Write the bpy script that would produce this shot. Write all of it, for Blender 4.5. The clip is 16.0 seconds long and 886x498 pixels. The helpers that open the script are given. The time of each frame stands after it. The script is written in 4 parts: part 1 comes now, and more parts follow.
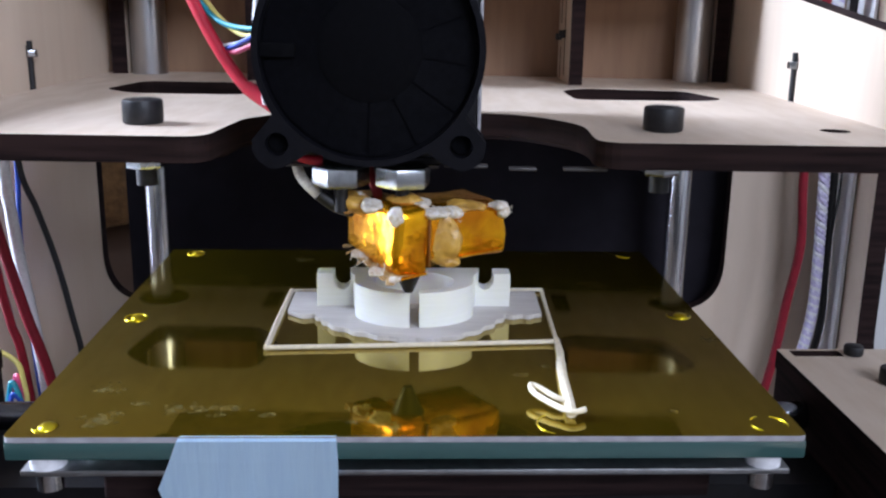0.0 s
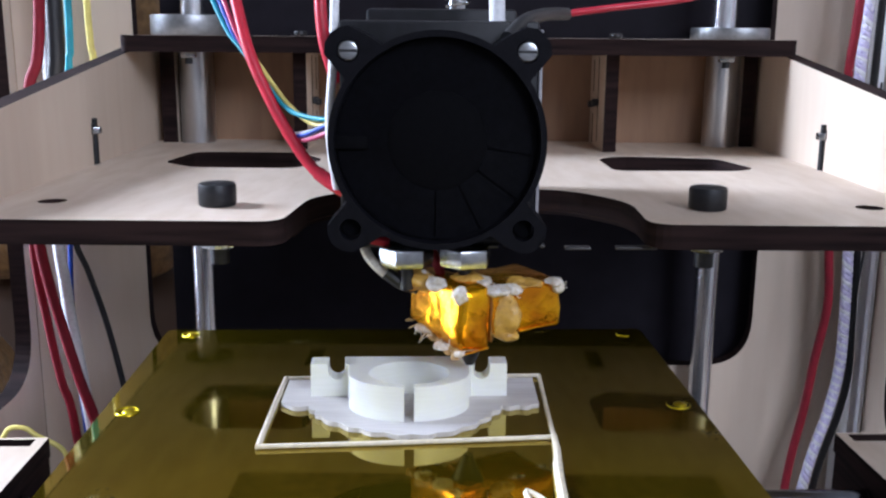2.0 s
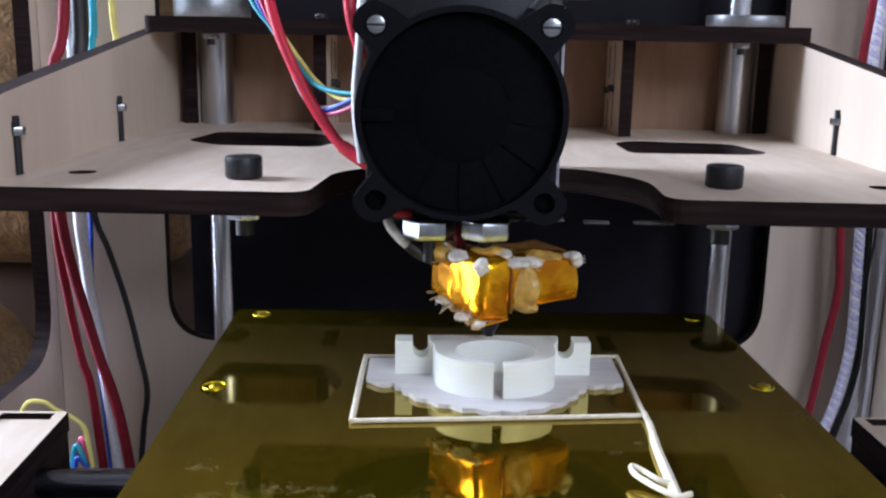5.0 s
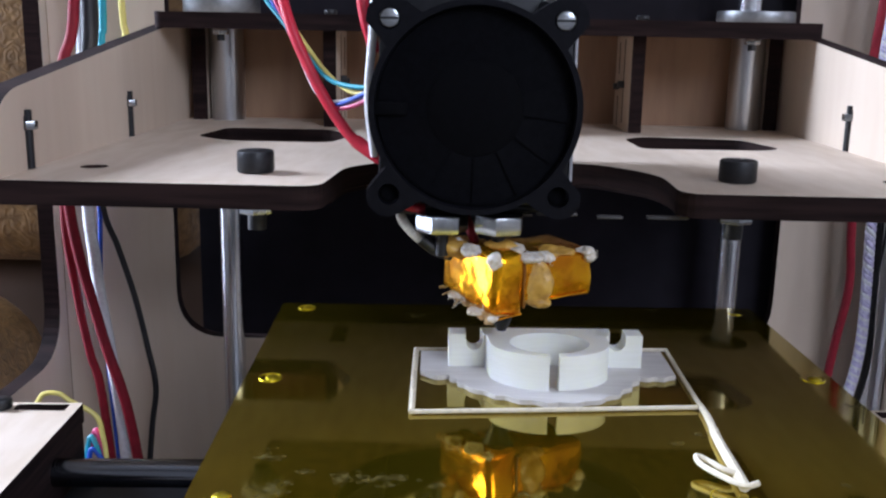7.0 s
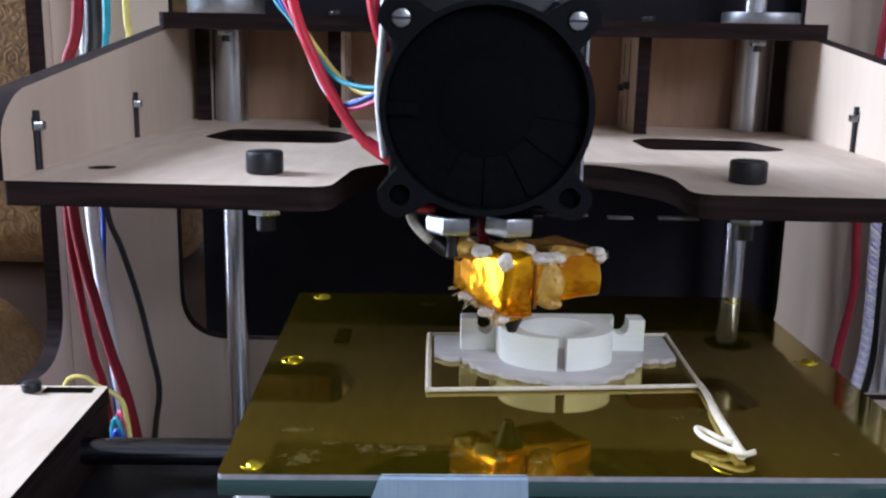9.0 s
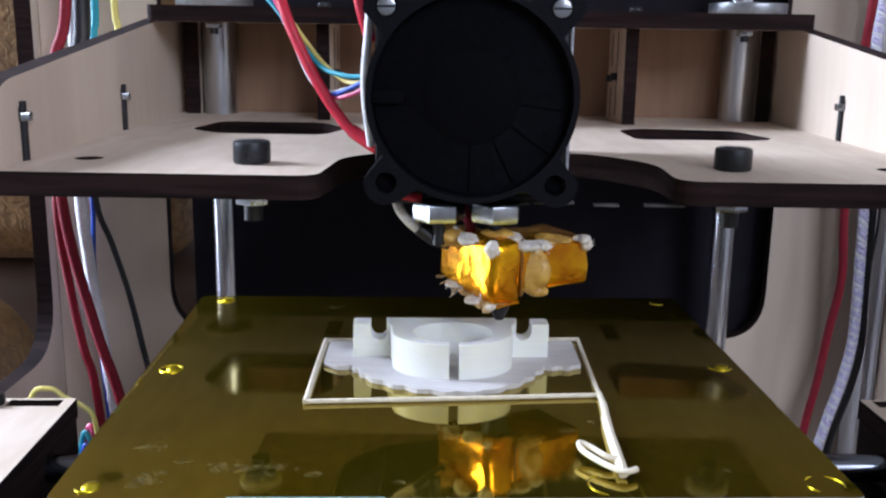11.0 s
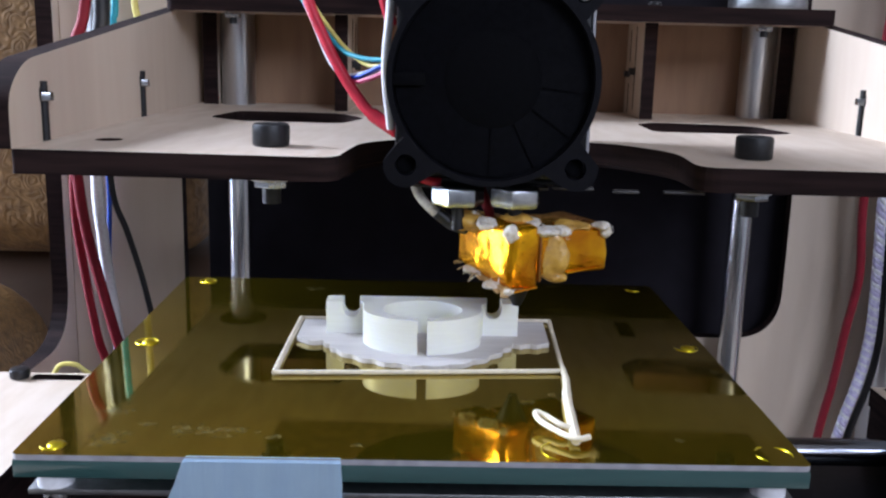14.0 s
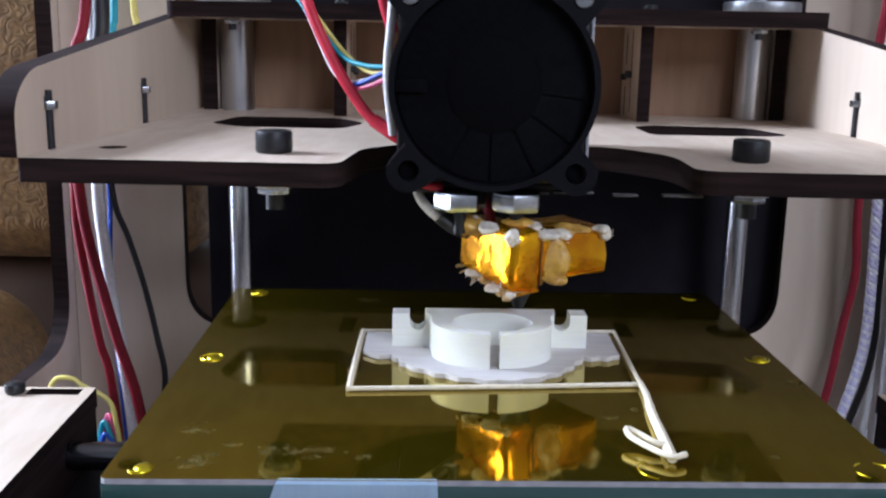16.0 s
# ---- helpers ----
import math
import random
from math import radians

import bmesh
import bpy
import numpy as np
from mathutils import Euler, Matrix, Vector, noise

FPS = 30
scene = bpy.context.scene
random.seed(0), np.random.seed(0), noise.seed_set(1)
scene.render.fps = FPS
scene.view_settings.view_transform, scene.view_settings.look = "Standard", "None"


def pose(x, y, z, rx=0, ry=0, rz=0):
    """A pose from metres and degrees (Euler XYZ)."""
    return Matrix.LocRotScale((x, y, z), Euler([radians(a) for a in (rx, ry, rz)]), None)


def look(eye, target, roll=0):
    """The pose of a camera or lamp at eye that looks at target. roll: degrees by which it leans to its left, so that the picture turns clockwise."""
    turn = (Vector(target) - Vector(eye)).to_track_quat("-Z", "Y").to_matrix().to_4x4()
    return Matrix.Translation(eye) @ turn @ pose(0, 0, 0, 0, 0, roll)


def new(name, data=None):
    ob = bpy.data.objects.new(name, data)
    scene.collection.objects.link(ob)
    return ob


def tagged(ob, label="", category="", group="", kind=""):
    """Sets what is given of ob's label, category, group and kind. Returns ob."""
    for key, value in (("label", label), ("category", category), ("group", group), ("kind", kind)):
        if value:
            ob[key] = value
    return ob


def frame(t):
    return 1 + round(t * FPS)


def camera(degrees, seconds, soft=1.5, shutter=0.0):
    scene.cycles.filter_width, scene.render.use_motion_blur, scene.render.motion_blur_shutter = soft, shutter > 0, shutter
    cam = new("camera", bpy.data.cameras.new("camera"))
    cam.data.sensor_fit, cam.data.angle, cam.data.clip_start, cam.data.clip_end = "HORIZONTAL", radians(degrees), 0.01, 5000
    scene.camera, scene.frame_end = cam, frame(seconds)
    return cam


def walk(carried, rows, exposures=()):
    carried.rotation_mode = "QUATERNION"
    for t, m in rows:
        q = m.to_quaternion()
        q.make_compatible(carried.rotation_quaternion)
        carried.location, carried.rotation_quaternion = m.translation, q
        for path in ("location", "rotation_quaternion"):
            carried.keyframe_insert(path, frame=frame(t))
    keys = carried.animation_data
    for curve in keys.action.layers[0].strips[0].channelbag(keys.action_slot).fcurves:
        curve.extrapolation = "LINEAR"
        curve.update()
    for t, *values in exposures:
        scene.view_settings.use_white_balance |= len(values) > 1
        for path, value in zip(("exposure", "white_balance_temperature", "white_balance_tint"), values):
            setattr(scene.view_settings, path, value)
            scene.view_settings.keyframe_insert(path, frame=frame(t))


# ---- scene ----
cam = camera(49.400, 16.0, soft=2.3)
# seconds, eye in metres, pitch, yaw and roll in degrees
CAMERA_ROWS = [
    (0, 0.01195, -0.16382, 0.06344, -14.678, -0.347, 0.902),
    (0.5, 0.01174, -0.16556, 0.06336, -14.520, -0.362, 0.421),
    (1, 0.01132, -0.16800, 0.06549, -14.294, -0.370, 0.322),
    (1.5, 0.00707, -0.17137, 0.07067, -13.928, 0.216, 0.445),
    (2, 0.00108, -0.17234, 0.07338, -12.522, -0.031, 0.479),
    (2.5, -0.00249, -0.17361, 0.07193, -12.604, 0.319, 0.669),
    (3, -0.00143, -0.17413, 0.07083, -12.685, 0.092, 0.798),
    (3.5, -0.00178, -0.17513, 0.07064, -12.903, 0.115, 0.942),
    (4, -0.00303, -0.17732, 0.07326, -12.649, 0.028, 0.788),
    (4.2, -0.00152, -0.17763, 0.07222, -12.571, 0.091, 1.014),
    (6.3, -0.00384, -0.17701, 0.06862, -12.911, 0.503, 0.981),
    (6.5, -0.00401, -0.17703, 0.06903, -12.904, 0.382, 0.970),
    (7, -0.00373, -0.17715, 0.06831, -12.704, 0.553, 1.097),
    (7.5, -0.00571, -0.17662, 0.06703, -12.738, 0.313, 1.150),
    (8, -0.00620, -0.17636, 0.06697, -12.746, 0.303, 1.060),
    (8.5, -0.00602, -0.17649, 0.06804, -12.617, 0.299, 1.153),
    (9, -0.00660, -0.17663, 0.06789, -12.572, 0.308, 1.122),
    (9.5, -0.00738, -0.17642, 0.06651, -12.554, 0.141, 0.982),
    (9.7, -0.00596, -0.17677, 0.06615, -12.659, -0.087, 1.151),
    (11.8, -0.00507, -0.17784, 0.06654, -12.850, -0.010, 0.775),
    (12, -0.00490, -0.17716, 0.06465, -12.966, -0.185, 1.046),
    (12.5, -0.00163, -0.17803, 0.06420, -13.145, -0.620, 1.025),
    (13, -0.00254, -0.17859, 0.06276, -12.711, -0.368, 1.141),
    (13.5, -0.00509, -0.17808, 0.06194, -12.474, -0.270, 1.527),
    (14, -0.00662, -0.17815, 0.06175, -12.324, 0.581, 1.497),
    (14.5, -0.00749, -0.17834, 0.06076, -12.350, 0.736, 1.295),
    (15, -0.00583, -0.17954, 0.06264, -12.195, 0.359, 1.326),
    (15.5, -0.00733, -0.18085, 0.06421, -12.185, 0.282, 1.277),
    (16, -0.00808, -0.18028, 0.06294, -12.282, 0.274, 1.113),
]
walk(cam, [(t, pose(x, y, z, 90 + p, 0, w) @ pose(0, 0, 0, 0, 0, r)) for t, x, y, z, p, w, r in CAMERA_ROWS],
     [(0, 0.15, 6050, 20), (2, 0.02, 6050, 20), (3.5, -0.1, 6050, 20), (9, -0.2, 6050, 20), (12.5, -0.1, 6050, 20), (16, -0.15, 6050, 20)])
# seconds, shift of the build platform in metres
BED_ROWS = [
    (0, 0.02028, 0.01789),
    (0.5, 0.02384, 0.00453),
    (1, 0.01054, 0.01174),
    (1.5, 0.01170, 0.01739),
    (2, 0.00757, 0.00462),
    (2.5, 0.01895, -0.00149),
    (3, 0.03188, 0.00571),
    (3.5, 0.02548, 0.01958),
    (4, 0.02690, 0.01169),
    (4.2, 0.02470, 0.00553),
    (6.3, 0.01948, -0.00076),
    (6.5, 0.02793, 0.00003),
    (7, 0.02906, 0.00281),
    (7.5, 0.02465, 0.00543),
    (8, 0.01878, 0.00310),
    (8.5, 0.02435, 0.00019),
    (9, 0.02967, 0.01467),
    (9.5, 0.02412, 0.01941),
    (9.7, 0.02185, 0.01613),
    (11.8, 0.00737, 0.00041),
    (12, 0.00844, 0.00525),
    (12.5, 0.00991, 0.00351),
    (13, 0.00280, 0.00691),
    (13.5, 0.00049, 0.00664),
    (14, 0.00055, 0.00583),
    (14.5, 0.00000, -0.00000),
    (15, -0.00037, -0.00080),
    (15.5, 0.00124, 0.00157),
    (16, 0.01403, 0.00035),
]

# ---- light ----
world = bpy.data.worlds.new("world")
scene.world = world
world.use_nodes = True
wn = world.node_tree
sky = wn.nodes.new("ShaderNodeTexSky")
sky.sky_type, sky.sun_disc = "NISHITA", False
sky.sun_elevation, sky.sun_rotation = radians(35), radians(250)
wn.links.new(sky.outputs["Color"], wn.nodes["Background"].inputs["Color"])
wn.nodes["Background"].inputs["Strength"].default_value = 0.08


def window_light(name, eye, target, size_x, size_y, watts, colour):
    lamp = bpy.data.lights.new(name, "AREA")
    lamp.shape, lamp.size, lamp.size_y, lamp.energy, lamp.color = "RECTANGLE", size_x, size_y, watts, colour
    ob = new(name, lamp)
    ob.matrix_world = look(eye, target)
    return ob


# daylight through the room's two windows: sky in the tall one's upper half, shaded ground in its lower half
window_light("window_light", (-1.19, 0.21, 0.68), (0.0, 0.14, 0.15), 0.36, 0.78, 66.0, (0.74, 0.87, 1.0))
window_light("lower_window_light", (-1.19, 0.21, -0.08), (0.0, 0.18, -0.05), 0.36, 0.68, 14.0, (0.74, 0.87, 1.0))
window_light("front_window_light", (0.96, -1.69, 1.02), (0.0, 0.0, 0.0), 0.9, 0.8, 33.0, (0.80, 0.90, 1.0))


# ---- materials ----
def material(name, base, rough=0.5, metal=0.0, grain=None, amount=0.25, scale=400.0, stretch=(1, 1, 1), bump=0.0, stain=0.0,
             coat=0.0, sub=0.0, glow=0.0, coords="Object", spec=0.5):
    """A surface with a base colour, fine grain, broad stains and relief; the scale is in features a metre."""
    m = bpy.data.materials.new(name)
    m.use_nodes = True
    nt = m.node_tree
    b = nt.nodes["Principled BSDF"]
    b.inputs["Roughness"].default_value, b.inputs["Metallic"].default_value = rough, metal
    b.inputs["Coat Weight"].default_value, b.inputs["Coat Roughness"].default_value = coat, 0.06
    b.inputs["Specular IOR Level"].default_value = spec
    if sub:
        b.inputs["Subsurface Weight"].default_value = sub
        b.inputs["Subsurface Radius"].default_value = (0.004, 0.004, 0.003)
    tc = nt.nodes.new("ShaderNodeTexCoord")
    mp = nt.nodes.new("ShaderNodeMapping")
    mp.inputs["Scale"].default_value = stretch
    nt.links.new(tc.outputs[coords], mp.inputs["Vector"])
    fine = nt.nodes.new("ShaderNodeTexNoise")
    fine.inputs["Scale"].default_value, fine.inputs["Detail"].default_value = scale, 5
    nt.links.new(mp.outputs["Vector"], fine.inputs["Vector"])
    broad = nt.nodes.new("ShaderNodeTexNoise")
    broad.inputs["Scale"].default_value, broad.inputs["Detail"].default_value = scale / 9, 3
    nt.links.new(mp.outputs["Vector"], broad.inputs["Vector"])
    mix = nt.nodes.new("ShaderNodeMix")
    mix.data_type = "RGBA"
    dark = grain or tuple(c * (1 - amount) for c in base)
    mix.inputs[6].default_value, mix.inputs[7].default_value = (*dark, 1), (*base, 1)
    ramp = nt.nodes.new("ShaderNodeMapRange")
    ramp.inputs[1].default_value, ramp.inputs[2].default_value = 0.35, 0.62
    nt.links.new(fine.outputs["Fac"], ramp.inputs[0])
    nt.links.new(ramp.outputs[0], mix.inputs[0])
    out = mix.outputs[2]
    if stain:
        mul = nt.nodes.new("ShaderNodeMix")
        mul.data_type, mul.blend_type = "RGBA", "MULTIPLY"
        mul.inputs[0].default_value = stain
        cr = nt.nodes.new("ShaderNodeValToRGB")
        cr.color_ramp.elements[0].position, cr.color_ramp.elements[1].position = 0.35, 0.65
        cr.color_ramp.elements[0].color = (0.45, 0.42, 0.4, 1)
        nt.links.new(broad.outputs["Fac"], cr.inputs[0])
        nt.links.new(out, mul.inputs[6])
        nt.links.new(cr.outputs[0], mul.inputs[7])
        out = mul.outputs[2]
    nt.links.new(out, b.inputs["Base Color"])
    rr = nt.nodes.new("ShaderNodeMapRange")
    rr.inputs[3].default_value, rr.inputs[4].default_value = max(rough - 0.08, 0.02), min(rough + 0.1, 1)
    nt.links.new(broad.outputs["Fac"], rr.inputs[0])
    nt.links.new(rr.outputs[0], b.inputs["Roughness"])
    if bump:
        bp = nt.nodes.new("ShaderNodeBump")
        bp.inputs["Strength"].default_value, bp.inputs["Distance"].default_value = bump, 0.0004
        nt.links.new(fine.outputs["Fac"], bp.inputs["Height"])
        nt.links.new(bp.outputs["Normal"], b.inputs["Normal"])
    return m


PLY = material("birch_plywood", (0.63, 0.52, 0.42), 0.6, grain=(0.57, 0.455, 0.35), scale=260, stretch=(1.0, 0.25, 1.0), bump=0.05, stain=0.34)
PLY_SIDE = material("birch_plywood_upright", (0.60, 0.49, 0.385), 0.6, grain=(0.58, 0.465, 0.36), scale=260, stretch=(1.0, 1.0, 0.12), bump=0.05, stain=0.22)
# browner plywood, darkened to carry the recess shade under the top plate
PLY_TAN_SHADE = material("shaded_tan_plywood", (0.30, 0.175, 0.10), 0.65, grain=(0.25, 0.14, 0.08), scale=260, stretch=(1.0, 1.0, 0.15), bump=0.05, stain=0.15)
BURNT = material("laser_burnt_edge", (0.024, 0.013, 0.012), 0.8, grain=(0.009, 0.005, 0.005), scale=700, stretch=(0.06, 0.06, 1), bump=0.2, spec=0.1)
PLY_DARK = material("dark_plywood", (0.22, 0.15, 0.10), 0.8, grain=(0.14, 0.095, 0.065), scale=300, spec=0.1, stain=0.3)
BLACK = material("black_plastic", (0.008, 0.008, 0.010), 0.45, amount=0.4, scale=500, bump=0.05, spec=0.25)
BLACK_SOFT = material("black_fan_plastic", (0.0058, 0.0058, 0.0084), 0.55, amount=0.4, scale=900, bump=0.05, spec=0.08)
BLACK_DULL = material("dull_black_plastic", (0.004, 0.004, 0.005), 0.8, amount=0.3, scale=900, spec=0.03)
DULL = material("dull_grey_acrylic", (0.06, 0.055, 0.055), 0.5, amount=0.4, scale=700)
BLACK_STEEL = material("black_oxide_steel", (0.012, 0.012, 0.014), 0.45, metal=0.2, amount=0.5, scale=900, bump=0.1)
STEEL = material("ground_steel", (0.72, 0.74, 0.78), 0.24, metal=1.0, amount=0.08, scale=300, stretch=(1, 1, 0.05))
SLEEVE = material("turned_steel", (0.52, 0.53, 0.55), 0.28, metal=1.0, amount=0.1, scale=500, stretch=(1, 1, 0.05))
DARK_STEEL = material("blued_steel", (0.20, 0.21, 0.24), 0.13, metal=1.0, amount=0.15, scale=300, stretch=(0.05, 1, 1))
ZINC = material("zinc_plated_steel", (0.44, 0.46, 0.48), 0.24, metal=1.0, amount=0.2, scale=600, stain=0.2)
for metal in (STEEL, SLEEVE):
    for link in [k for k in metal.node_tree.links if k.to_socket.name == "Roughness"]:
        metal.node_tree.links.remove(link)
ALU = material("aluminium_plate", (0.34, 0.35, 0.36), 0.4, metal=1.0, amount=0.2, scale=500, stain=0.2)
GLASS_EDGE = material("green_glass_edge", (0.035, 0.085, 0.08), 0.18, grain=(0.022, 0.06, 0.058), scale=150, stretch=(0.1, 1, 1), coat=0.4)
GREY_EDGE = material("tape_edge", (0.36, 0.35, 0.37), 0.5, amount=0.25, scale=500)
TAPE = material("blue_masking_tape", (0.64, 0.84, 1.0), 0.75, grain=(0.60, 0.80, 0.98), scale=900, stretch=(1, 0.1, 0.1), bump=0.25, stain=0.12)
PLASTIC = material("natural_abs", (0.84, 0.85, 0.79), 0.36, grain=(0.81, 0.82, 0.75), scale=2200, stretch=(0.05, 0.05, 1), bump=0.03, sub=0.8)
RAFT = material("raft_abs", (0.62, 0.59, 0.57), 0.55, grain=(0.54, 0.51, 0.49), scale=900, stretch=(0.1, 1, 1), bump=0.3, sub=0.15)
CREAM = material("cream_filament", (0.74, 0.66, 0.51), 0.45, amount=0.15, scale=900, sub=0.15)
COTTON = material("ceramic_wool", (0.70, 0.66, 0.61), 0.95, grain=(0.55, 0.46, 0.33), scale=1500, bump=0.3, sub=0.3)
WOOL_AMBER = material("amber_stained_wool", (0.62, 0.36, 0.06), 0.5, grain=(0.42, 0.22, 0.04), scale=500, bump=0.5, stain=0.25, coat=0.25)
RED = material("red_insulation", (0.55, 0.012, 0.035), 0.38, amount=0.2, scale=300)
RED_DULL = material("red_wire", (0.21, 0.008, 0.018), 0.6, amount=0.2, scale=300, spec=0.25)
WHITE = material("white_insulation", (0.75, 0.75, 0.78), 0.5, amount=0.15, scale=900, bump=0.2)
BRAID = material("braided_white_cable", (0.72, 0.70, 0.80), 0.6, grain=(0.42, 0.38, 0.60), scale=1200, stretch=(1, 1, 0.5), bump=0.4)
LAVENDER = material("lavender_insulation", (0.58, 0.53, 0.74), 0.5, amount=0.15, scale=900)
# near-white colour carries the window light on the right case wall
LIT_WALL = material("lit_wall_white", (0.84, 0.84, 0.85), 0.45, grain=(0.76, 0.76, 0.78), scale=500, stretch=(1, 1, 0.03))
BLUE = material("blue_insulation", (0.02, 0.08, 0.48), 0.4, amount=0.2, scale=300)
TEAL = material("teal_insulation", (0.01, 0.30, 0.38), 0.4, amount=0.2, scale=300)
YELLOW = material("yellow_insulation", (0.72, 0.60, 0.16), 0.4, amount=0.15, scale=300)
PINK = material("pink_insulation", (0.55, 0.06, 0.16), 0.4, amount=0.15, scale=300)
BLACK_WIRE = material("black_insulation", (0.012, 0.012, 0.014), 0.4, amount=0.3, scale=300)
BEIGE = material("beige_glass_sleeve", (0.50, 0.46, 0.38), 0.7, grain=(0.36, 0.32, 0.26), scale=1500, bump=0.4)
DARK = material("dark_interior", (0.010, 0.0082, 0.0125), 0.7, amount=0.3, scale=120, spec=0.15)
WALL = material("painted_plaster", (0.42, 0.40, 0.38), 0.8, amount=0.06, scale=12, bump=0.1)
TABLE = material("dark_table_wood", (0.10, 0.06, 0.04), 0.5, amount=0.4, scale=60, stretch=(0.1, 1, 1))
CARPET = material("grey_carpet", (0.16, 0.15, 0.14), 0.95, amount=0.35, scale=300, bump=0.5)


def kapton():
    """Amber polyimide film wrapped over a heater: deep orange, glossy, with thicker and thinner layers."""
    m = material("amber_tape_wrap", (1.0, 0.50, 0.0), 0.22, metal=0.88, grain=(0.60, 0.19, 0.0), scale=90, bump=0.0, coat=0.1)
    nt = m.node_tree
    tc = nt.nodes.new("ShaderNodeTexCoord")
    fold = nt.nodes.new("ShaderNodeTexNoise")
    fold.inputs["Scale"].default_value, fold.inputs["Detail"].default_value = 260, 2
    nt.links.new(tc.outputs["Object"], fold.inputs["Vector"])
    bp = nt.nodes.new("ShaderNodeBump")
    bp.inputs["Strength"].default_value, bp.inputs["Distance"].default_value = 0.35, 0.0012
    nt.links.new(fold.outputs["Fac"], bp.inputs["Height"])
    nt.links.new(bp.outputs["Normal"], nt.nodes["Principled BSDF"].inputs["Normal"])
    return m


def bed_film():
    """Amber film over mirror-bright metal: amber in its reflections, slightly hazed by finger marks and wrinkles."""
    m = material("amber_film_on_glass", (0.39, 0.29, 0.010), 0.05, metal=0.95, grain=(0.35, 0.255, 0.008), scale=60, stain=0.1)
    nt = m.node_tree
    b = nt.nodes["Principled BSDF"]
    b.inputs["Coat Weight"].default_value, b.inputs["Coat Roughness"].default_value, b.inputs["Coat IOR"].default_value = 0.25, 0.03, 1.45
    tc = nt.nodes.new("ShaderNodeTexCoord")
    smear = nt.nodes.new("ShaderNodeTexNoise")
    smear.inputs["Scale"].default_value, smear.inputs["Detail"].default_value, smear.inputs["Roughness"].default_value = 55, 8, 0.7
    nt.links.new(tc.outputs["Object"], smear.inputs["Vector"])
    rng = nt.nodes.new("ShaderNodeMapRange")
    rng.inputs[1].default_value, rng.inputs[2].default_value, rng.inputs[3].default_value, rng.inputs[4].default_value = 0.45, 0.8, 0.035, 0.16
    nt.links.new(smear.outputs["Fac"], rng.inputs[0])
    nt.links.new(rng.outputs[0], b.inputs["Roughness"])
    wave = nt.nodes.new("ShaderNodeTexNoise")
    wave.inputs["Scale"].default_value = 28
    nt.links.new(tc.outputs["Object"], wave.inputs["Vector"])
    bp = nt.nodes.new("ShaderNodeBump")
    bp.inputs["Strength"].default_value, bp.inputs["Distance"].default_value = 0.06, 0.0006
    nt.links.new(wave.outputs["Fac"], bp.inputs["Height"])
    nt.links.new(bp.outputs["Normal"], b.inputs["Normal"])
    return m


def smudge():
    """Dried glue: pale, dull and broken up at its edges."""
    m = material("dull_residue", (0.26, 0.21, 0.07), 0.5, grain=(0.16, 0.12, 0.03), scale=420)
    nt = m.node_tree
    tc = nt.nodes.new("ShaderNodeTexCoord")
    spots = nt.nodes.new("ShaderNodeTexNoise")
    spots.inputs["Scale"].default_value, spots.inputs["Detail"].default_value = 700, 6
    nt.links.new(tc.outputs["Object"], spots.inputs["Vector"])
    rng = nt.nodes.new("ShaderNodeMapRange")
    rng.inputs[1].default_value, rng.inputs[2].default_value, rng.inputs[3].default_value, rng.inputs[4].default_value = 0.38, 0.80, 0.0, 0.3
    nt.links.new(spots.outputs["Fac"], rng.inputs[0])
    nt.links.new(rng.outputs[0], nt.nodes["Principled BSDF"].inputs["Alpha"])
    return m


TORN = material("frayed_film", (0.50, 0.34, 0.16), 0.4, grain=(0.30, 0.17, 0.05), scale=500, bump=0.2, sub=0.2)
AMBER_DARK = material("dark_amber_tape", (0.22, 0.07, 0.004), 0.3, amount=0.4, scale=400)
KAPTON, BED = kapton(), bed_film()


def leather():
    m = material("embossed_brown_leather", (0.27, 0.15, 0.055), 0.5, grain=(0.16, 0.085, 0.03), scale=220, bump=0.5, stain=0.3)
    nt = m.node_tree
    tc = nt.nodes.new("ShaderNodeTexCoord")
    swirl = nt.nodes.new("ShaderNodeTexNoise")
    swirl.inputs["Scale"].default_value, swirl.inputs["Detail"].default_value = 90, 1.5
    nt.links.new(tc.outputs["Object"], swirl.inputs["Vector"])
    many = nt.nodes.new("ShaderNodeMath")
    many.operation, many.inputs[1].default_value = "MULTIPLY", 55
    nt.links.new(swirl.outputs["Fac"], many.inputs[0])
    vor = nt.nodes.new("ShaderNodeMath")
    vor.operation = "SINE"
    nt.links.new(many.outputs[0], vor.inputs[0])
    bp = nt.nodes.new("ShaderNodeBump")
    bp.inputs["Strength"].default_value, bp.inputs["Distance"].default_value = 0.17, 0.0012
    nt.links.new(vor.outputs[0], bp.inputs["Height"])
    nt.links.new(bp.outputs["Normal"], nt.nodes["Principled BSDF"].inputs["Normal"])
    return m


# bright yellow that draws the glints at the screw dimples
DIMPLE_GLINT = material("amber_film_glint", (0.80, 0.64, 0.015), 0.3, metal=1.0, amount=0.1, scale=200, coat=0.6)
RESIDUE = smudge()
LEATHER = leather()
FABRIC = material("tan_smooth_leather", (0.12, 0.07, 0.045), 0.6, amount=0.15, scale=40, stain=0.25, bump=0.1)

# ---- mesh tools: all lengths below are centimetres ----
CM = 0.01


